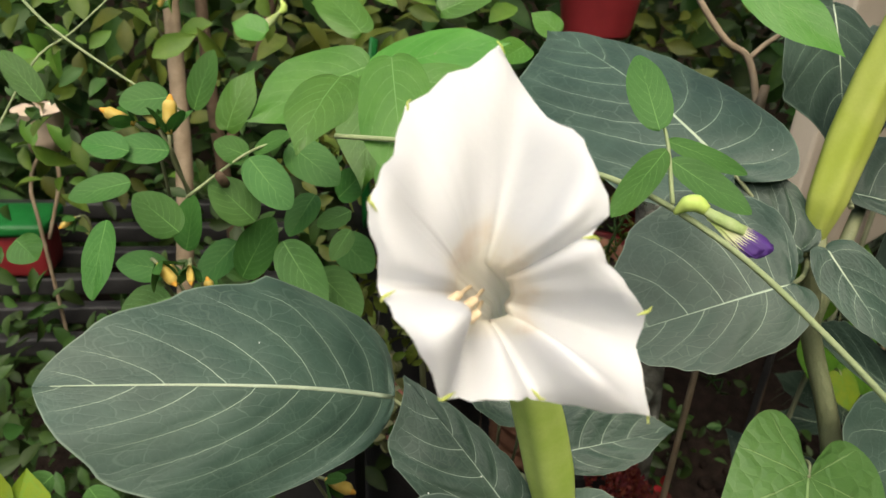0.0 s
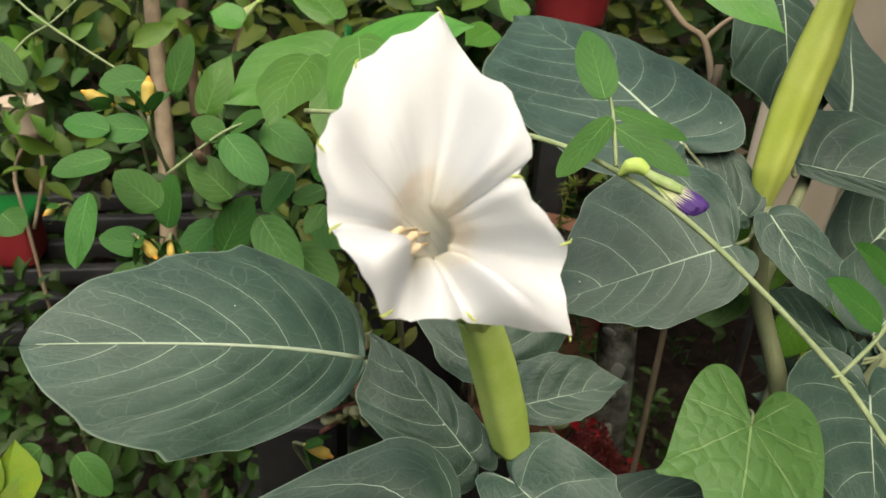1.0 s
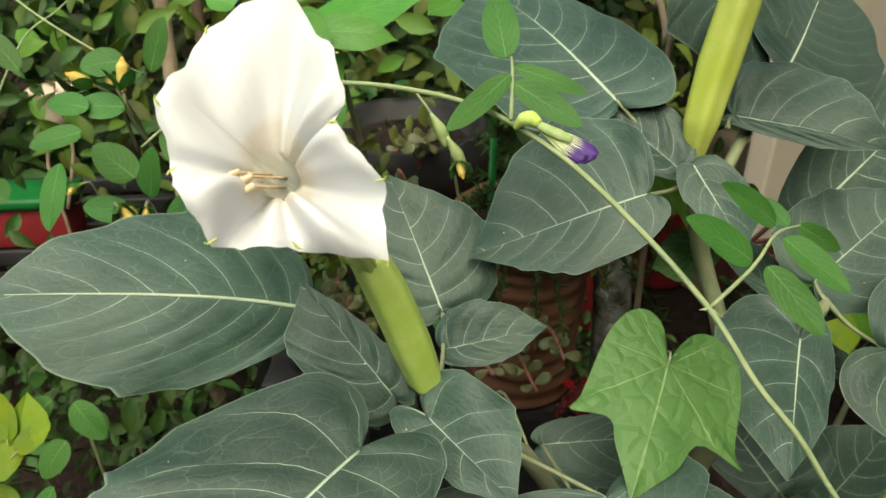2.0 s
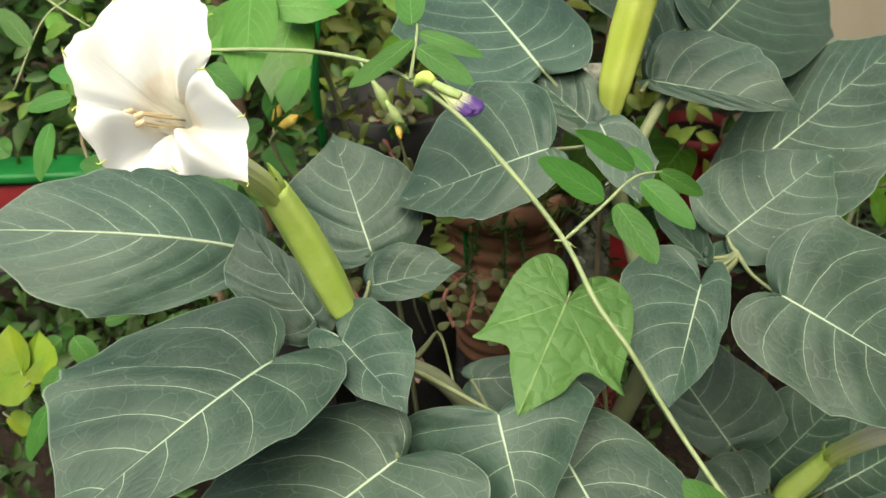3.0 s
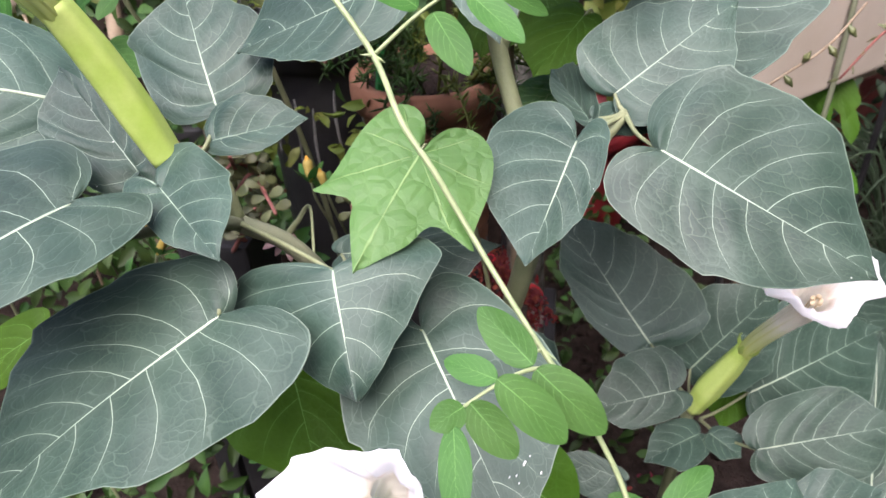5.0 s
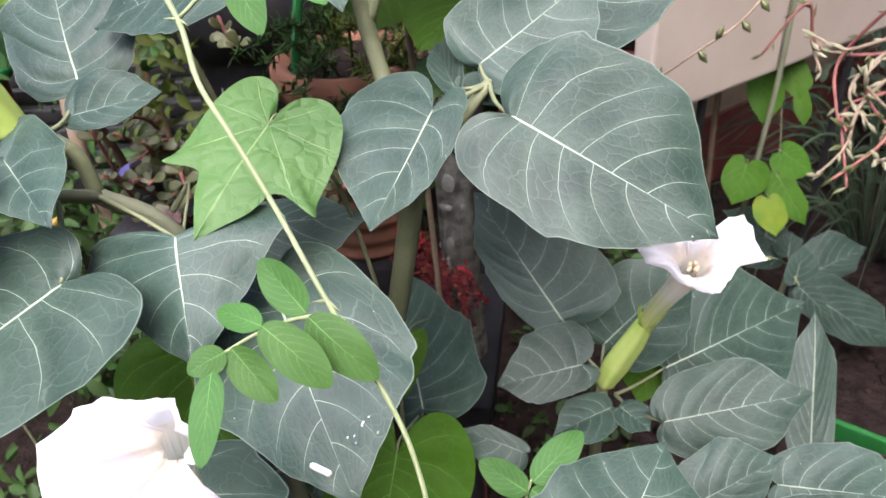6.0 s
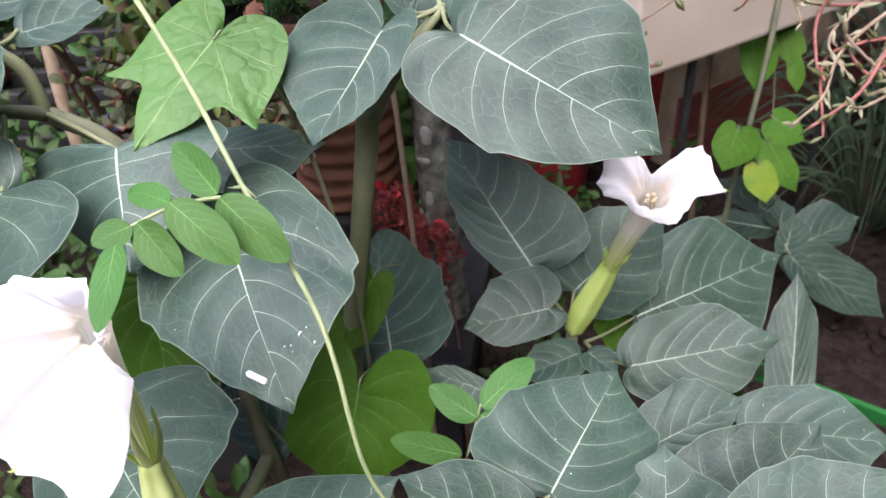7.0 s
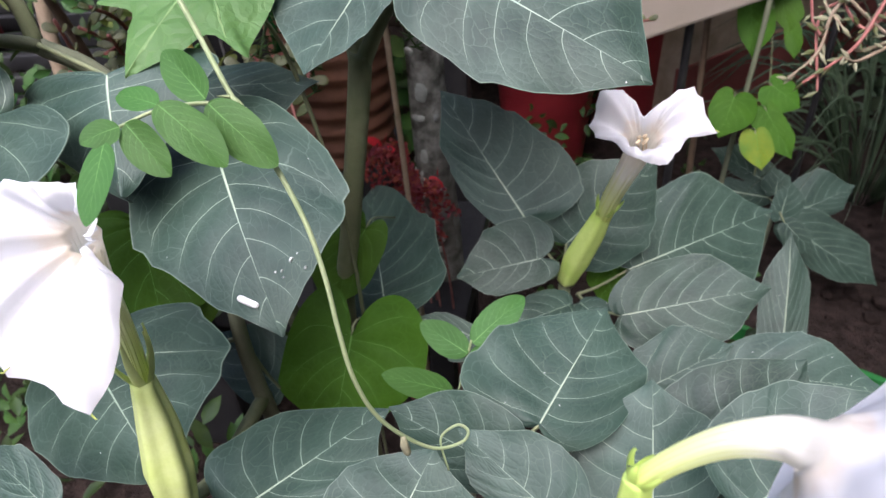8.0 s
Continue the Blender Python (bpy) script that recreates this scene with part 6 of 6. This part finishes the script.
mossy = branch_thing("mossy_trunk", [[(0.258, 0.70, GROUND), (0.258, 0.68, 0.2), (0.254, 0.665, 0.4), (0.247, 0.69, 0.56), (0.235, 0.74, 0.75)]], M_BARK, "pale lichen-covered tree trunk", "trunk", [0.028, 0.024, 0.021])
rnd = random.Random(64)
for k in range(26):
    g = rnd.uniform(0.25, 0.95)
    spine = smooth_path([(0.258, 0.70, GROUND), (0.258, 0.68, 0.2), (0.254, 0.665, 0.4), (0.247, 0.69, 0.56), (0.235, 0.74, 0.75)], 10)
    centre = spine[int(g * (len(spine) - 1))]
    turn = rnd.gauss(-1.57, 0.7)
    out = Vector((math.cos(turn), math.sin(turn), 0))
    along = Vector((-out.y, out.x, 0))
    r = 0.028 - 0.007 * g
    bm = bmesh.new()
    made = bmesh.ops.create_icosphere(bm, subdivisions=2, radius=1.0)
    wide, high = rnd.uniform(0.003, 0.009), rnd.uniform(0.004, 0.014)
    for v in made["verts"]:
        rough = 1 + 0.35 * noise.noise(v.co * 2.3 + Vector((k, 0, 0)))
        v.co = centre + out * (r - 0.0008 + v.co.x * 0.002) + along * v.co.y * wide * rough + Vector((0, 0, v.co.z * high * rough))
    part("lichen_patch", bm, M_LICHEN, mossy, "pale crusty lichen patch")
branch_thing("stake", [[(0.722, 1.15, GROUND), (0.730, 1.15, 0.12), (0.740, 1.15, 0.28), (0.746, 1.15, 0.42), (0.744, 1.15, 0.60)]], M_DARKSTEM, "dark green plant stake", "stake", [0.005, 0.0048, 0.0045])
cup = thing("paper_cup", (-0.536, 0.912, 0.632), "beige paper cup stuck on two thin twigs", "cup")
bm = bmesh.new()
lathe(bm, (-0.536, 0.912, 0.632), [(0.020, 0.0), (0.024, 0.02), (0.031, 0.056), (0.033, 0.058), (0.029, 0.055), (0.001, 0.045)], 24)
part("body", bm, M_BEIGE, cup)
for pts in ([(-0.536, 0.912, 0.64), (-0.549, 0.880, 0.596), (-0.537, 0.86, 0.50), (-0.53, 0.86, GROUND)], [(-0.53, 0.912, 0.64), (-0.515, 0.89, 0.6), (-0.532, 0.865, 0.52)]):
    bm = bmesh.new()
    tube(bm, smooth_path(pts, 6), 0.0026, 8)
    part("twig", bm, M_TAN, cup)
strap = thing("green_strap", (0.102, 0.60, 0.55), "hanging bright green plastic strap", "strap")
bm = bmesh.new()
tube(bm, smooth_path([(0.103, 0.66, 0.72), (0.102, 0.629, 0.677), (0.102, 0.60, 0.623), (0.104, 0.60, 0.55)], 6), 0.006, 6, flat=0.3)
part("band", bm, M_GREEN, strap)
copy_thing(strap, Matrix.Translation((-0.067, 0.64, 0.68)))


def fleshy_leaf(owner, foot, d, facing, length, mat):
    """A thick spoon-shaped leaf: narrow at its foot, round at its end."""
    n = (facing - d * facing.dot(d)).normalized()
    side = d.cross(n)
    bm = bmesh.new()
    made = bmesh.ops.create_uvsphere(bm, u_segments=10, v_segments=7, radius=1.0)
    for v in made["verts"]:
        g = 0.5 + 0.5 * v.co.x
        spread = 0.18 + 0.82 * g ** 0.8
        v.co = foot + d * length * g + side * v.co.y * length * 0.40 * spread + n * (v.co.z * 0.0016 + 0.12 * length * (v.co.y ** 2) * g)
    part("leaf", bm, mat, owner)


def succulent(base, top, count, label, seed, spread=0.05, mat=None, size=(0.014, 0.022), stem_mat=None):
    """Fleshy oval leaves in pairs on trailing stems."""
    rnd = random.Random(seed)
    ob = thing("succulent", base, label, "succulent", group="succulents")
    base, top = Vector(base), Vector(top)
    for k in range(count):
        end = top + Vector((rnd.gauss(0, spread), rnd.gauss(0, spread * 0.6), rnd.gauss(0, spread)))
        root = base + Vector((rnd.gauss(0, 0.015), rnd.gauss(0, 0.012), 0))
        line = smooth_path([root, root.lerp(end, 0.5) + Vector((rnd.gauss(0, 0.015), 0, rnd.gauss(0.01, 0.015))), end], 8)
        bm = bmesh.new()
        tube(bm, line, [0.0028, 0.0018], 7)
        part("stem", bm, stem_mat or M_SUCCSTEM, ob)
        for i in range(5, len(line), 2):
            for side in (-1, 1):
                d = Vector((rnd.gauss(side * 0.8, 0.3), rnd.gauss(-0.3, 0.4), rnd.gauss(0.3, 0.5))).normalized()
                n = Vector((rnd.gauss(0, 0.35), -0.6, 0.7))
                ln = rnd.uniform(*size)
                fleshy_leaf(ob, line[i], d, n, ln, mat or M_SUCC)
    return ob


succulent((-0.06, 0.62, 0.50), (-0.045, 0.50, 0.600), 7, "succulent with round olive leaves and reddish stems", 4, 0.03)
succulent((-0.01, 0.66, 0.69), (0.03, 0.64, 0.695), 3, "succulent with round olive leaves trailing over the black pot", 6, 0.035)
succulent((-0.08, 0.58, 0.45), (-0.06, 0.50, 0.53), 4, "succulent with small yellow-green leaves", 9, 0.03)
succulent((0.10, 0.60, 0.55), (0.115, 0.48, 0.56), 4, "succulent with round olive leaves below the lobed leaf", 14, 0.03)
succulent((0.40, 0.66, 0.60), (0.455, 0.64, 0.62), 4, "trailing succulent with thin brown stems before the board", 21, 0.04, size=(0.008, 0.013))

# red trailing twigs with pale narrow leaves at the right
trail = thing("trailing_succulent", (1.12, 1.0, GROUND), "tangle of pinkish succulent twigs with small pale leaves", "succulent")
rnd = random.Random(31)
TRAILS = [
    [(1.08, 0.97, 0.62), (0.82, 0.80, 0.60), (0.74, 0.70, 0.61), (0.690, 0.669, 0.575), (0.675, 0.642, 0.539), (0.642, 0.609, 0.522)],
    [(1.08, 0.97, 0.62), (0.82, 0.78, 0.60), (0.75, 0.69, 0.59), (0.713, 0.645, 0.548), (0.685, 0.62, 0.535), (0.655, 0.604, 0.520)],
    [(1.08, 0.97, 0.62), (0.84, 0.80, 0.62), (0.73, 0.72, 0.63), (0.68, 0.72, 0.615), (0.650, 0.74, 0.622), (0.66, 0.72, 0.59)],
    [(1.08, 0.97, 0.62), (0.82, 0.76, 0.58), (0.745, 0.68, 0.565), (0.72, 0.66, 0.555), (0.70, 0.68, 0.575), (0.695, 0.69, 0.60)],
    [(1.08, 0.97, 0.62), (0.84, 0.78, 0.64), (0.76, 0.72, 0.64), (0.70, 0.70, 0.605), (0.68, 0.68, 0.58), (0.695, 0.655, 0.56)],
]
for pts in TRAILS[:]:
    for k in range(1):
        TRAILS.append([tuple(c + (rnd.gauss(0, 0.022) if i > 1 else 0.0) for c in p) for i, p in enumerate(pts)])
for k, pts in enumerate(TRAILS):
    line = smooth_path(pts, 8)
    bm = bmesh.new()
    tube(bm, line, [0.0028, 0.0021, 0.0014], 8)
    part("stem", bm, M_SUCCSTEM if k % 2 else M_TAN, trail)
    for i in range(8, len(line), 2):
        d = ((line[i] - line[i - 1]).normalized() + Vector((rnd.gauss(0, 0.6), rnd.gauss(0, 0.6), rnd.gauss(0, 0.6)))).normalized()
        ln = rnd.uniform(0.010, 0.020)
        bm = bmesh.new()
        tube(bm, smooth_path([line[i], line[i] + d * ln * 0.45, line[i] + d * ln], 3), [0.0008, ln * 0.17, 0.0006], 7, flat=0.5)
        part("leaf", bm, M_SUCC if k % 2 else M_PALELEAF, trail)
bm = bmesh.new()
box(bm, (0.3, 0.2, 0.14), pose(1.12, 1.0, 0.55, 0, 0, 49), 0.01)
part("trough", bm, M_BLACK, trail)
for x, y in ((1.06, 0.93), (1.18, 1.07)):
    bm = bmesh.new()
    tube(bm, [Vector((x, y, 0.5)), Vector((x, y, GROUND))], 0.012, 8)
    part("trough_leg", bm, M_BLACK, trail)
long_stem = thing("seed_stalk", (0.42, 0.66, 0.55), "thin tan seed stalk with small capsules before the board", "stalk")
bm = bmesh.new()
line = smooth_path([(0.42, 0.66, 0.57), (0.461, 0.646, 0.602), (0.52, 0.68, 0.63), (0.564, 0.703, 0.654), (0.60, 0.73, 0.69)], 8)
tube(bm, line, 0.0014, 7)
part("stalk", bm, M_TAN, long_stem)
for i in (10, 16, 19, 24, 28):
    bm = bmesh.new()
    d = Vector((0.3, -0.2, 0.9)).normalized() if i % 4 else Vector((0.5, -0.2, -0.6)).normalized()
    tube(bm, smooth_path([line[i], line[i] + d * 0.008, line[i] + d * 0.016], 4), [0.0012, 0.0042, 0.0006], 8)
    part("capsule", bm, M_SUCC, long_stem)

# strap-leaved clump
clump = thing("strap_clump", (1.10, 1.40, GROUND), "clump of narrow dark green strap leaves", "plant")
rnd = random.Random(77)
for k in range(110):
    a = rnd.uniform(0, 6.283)
    reach = rnd.uniform(0.14, 0.36)
    rise = rnd.uniform(0.16, 0.42)
    o = Vector((math.cos(a), math.sin(a), 0))
    root = Vector((1.10, 1.40, GROUND)) + o * 0.03
    line = smooth_path([root, root + o * reach * 0.4 + Vector((0, 0, rise * 0.8)), root + o * reach * 0.8 + Vector((0, 0, rise)), root + o * reach * 1.25 + Vector((0, 0, rise * 0.7))], 5)
    bm = bmesh.new()
    tube(bm, line, [0.003, 0.0042, 0.0035, 0.0006], 5, flat=0.18)
    part("blade", bm, M_GRASS, clump)

# red plumes between the stems: drooping strands of tiny florets, with a few fresh petals
plume = thing("red_plume", (0.24, 0.62, GROUND), "dark red flower plumes drooping between the stems", "flower")
rnd = random.Random(19)
for k, top in enumerate(((0.212, 0.600, 0.425), (0.226, 0.600, 0.412), (0.243, 0.590, 0.400), (0.220, 0.615, 0.420), (0.262, 0.585, 0.385))):
    top = Vector(top)
    root = Vector((0.24 + 0.01 * k, 0.62, GROUND))
    bm = bmesh.new()
    tube(bm, smooth_path([root, root.lerp(top, 0.6) + Vector((0.01, 0, 0.03)), top], 8), [0.002, 0.0012], 6)
    part("stalk", bm, M_SUCCSTEM, plume)
    for i in range(4):
        end = top + Vector((rnd.gauss(0, 0.020), rnd.gauss(-0.01, 0.012), rnd.uniform(-0.065, -0.025)))
        line = smooth_path([top, top.lerp(end, 0.35) + Vector((0, -0.004, 0.022)), end], 12)
        spots = [line[rnd.randrange(4, len(line))] + Vector((rnd.gauss(0, 0.0028), rnd.gauss(0, 0.0028), rnd.gauss(0, 0.003))) for j in range(70)]
        strand = scatter_leaves("floret", M_REDDRY, spots, (0.004, 0.008), 40 + 7 * k + i, plume, aspect=0.7)
        strand["kind"] = "stuff"
for k in range(9):
    foot = Vector((0.212, 0.602, 0.432) if k < 4 else (0.268, 0.600, 0.395)) + Vector((rnd.gauss(0, 0.006), rnd.gauss(0, 0.004), rnd.gauss(0, 0.008)))
    small_leaf("petal", plume, foot, foot + Vector((rnd.gauss(0, 0.009), -0.008, rnd.gauss(0.004, 0.012))), 0.011, M_REDPETAL, rows=8, cols=3)

# herb with needle leaves on the terracotta pot
herb = thing("needle_herb", (0.155, 0.66, 0.62), "mossy herb with fine needle leaves over the terracotta pot", "herb")
rnd = random.Random(23)
for k in range(34):
    a = rnd.uniform(0, 6.283)
    o = Vector((math.cos(a), math.sin(a) - 0.4, 0))
    root = Vector((0.155, 0.66, 0.622)) + o * 0.03
    end = root + o * rnd.uniform(0.05, 0.10) + Vector((0.02, 0, rnd.uniform(-0.10, 0.09)))
    line = smooth_path([root, root.lerp(end, 0.5) + Vector((0, 0, 0.03)), end], 7)
    bm = bmesh.new()
    tube(bm, line, [0.0018, 0.001], 6)
    for p in line[3:]:
        for i in range(5):
            d = Vector((rnd.gauss(0, 1), rnd.gauss(0, 1), rnd.gauss(0.3, 1))).normalized() * rnd.uniform(0.008, 0.018)
            tube(bm, [p, p + d * 0.5, p + d], [0.0007, 0.0011, 0.0002], 4)
    part("sprig", bm, M_BACKY if k % 3 == 0 else M_BACK, herb)

# low green plastic edging on the soil
bm = bmesh.new()
box(bm, (0.62, 0.012, 0.045), pose(0.98, 0.78, GROUND + 0.012, 0, 0, -28), 0.003)
tagged(part("garden_edging", bm, M_EDGING, None, smooth=False), "bright green plastic garden edging strip on the soil", "edging")

# joined masses of foliage
rnd = random.Random(3)


def mass(name, mat, label, count, low, high, sizes, seed, gap=-0.1, freq=4.0, aspect=0.5, shape=None):
    rnd = random.Random(seed)
    spots = []
    for i in range(count):
        p = Vector(tuple(rnd.uniform(a, b) for a, b in zip(low, high)))
        if noise.noise(p * freq + Vector((seed, 0, 0))) > gap and (shape is None or shape(p)):
            spots.append(p)
    tagged(scatter_leaves(name, mat, spots, sizes, seed + 1, aspect=aspect), label, "shrubs", kind="stuff")


mass("hedge_foliage", M_BACK, "mixed dark green shrub foliage behind the pots", 12000, (-1.6, 1.2, GROUND), (0.75, 2.2, 1.5), (0.04, 0.095), 8, shape=lambda p: not (p.x > 0.1 and p.y < 1.95 and p.z < 0.45))
mass("yellowing_foliage", M_BACKY, "yellowish shrub foliage behind the flower", 2600, (-1.1, 0.95, 0.5), (0.5, 1.6, 1.25), (0.03, 0.065), 9, gap=0.05)
mass("light_foliage", M_LIGHT, "bright green shrub leaves behind the flower", 700, (-0.75, 0.72, 0.62), (0.15, 1.0, 1.12), (0.025, 0.05), 31, gap=0.12, freq=6.0)
mass("mid_foliage", M_BACK, "small green leaves and weeds between the pots", 1500, (-0.5, 0.68, 0.15), (0.05, 1.0, 0.78), (0.018, 0.036), 15, gap=0.12, freq=7.0)
mass("low_foliage", M_BACK, "dark low weeds below the shrub", 2600, (-0.7, 0.45, GROUND), (-0.02, 0.95, 0.42), (0.02, 0.045), 16, gap=0.0)
mass("undergrowth", M_BACK, "dark weeds on the soil", 1500, (0.30, 0.62, GROUND), (0.72, 1.7, 0.10), (0.016, 0.04), 17, gap=0.1)
mass("red_weeds", M_REDDRY, "reddish dry weeds on the soil", 420, (0.18, 0.52, GROUND), (0.5, 0.85, -0.02), (0.006, 0.016), 18, gap=0.1)
mass("back_right_foliage", M_GRASS, "dark shrub foliage behind the board", 4200, (0.75, 1.5, GROUND), (1.62, 2.4, 1.2), (0.03, 0.07), 20, gap=-0.05, shape=lambda p: (p.y - 1.035) * 0.749 - (p.x - 0.60) * 0.6626 > 0.44 or p.x > 1.05)
mass("pot_weeds", M_BACKY, "small yellowish weeds round the black pot", 500, (-0.15, 0.55, 0.55), (0.12, 0.75, 0.75), (0.012, 0.026), 25, gap=0.1, freq=9.0)
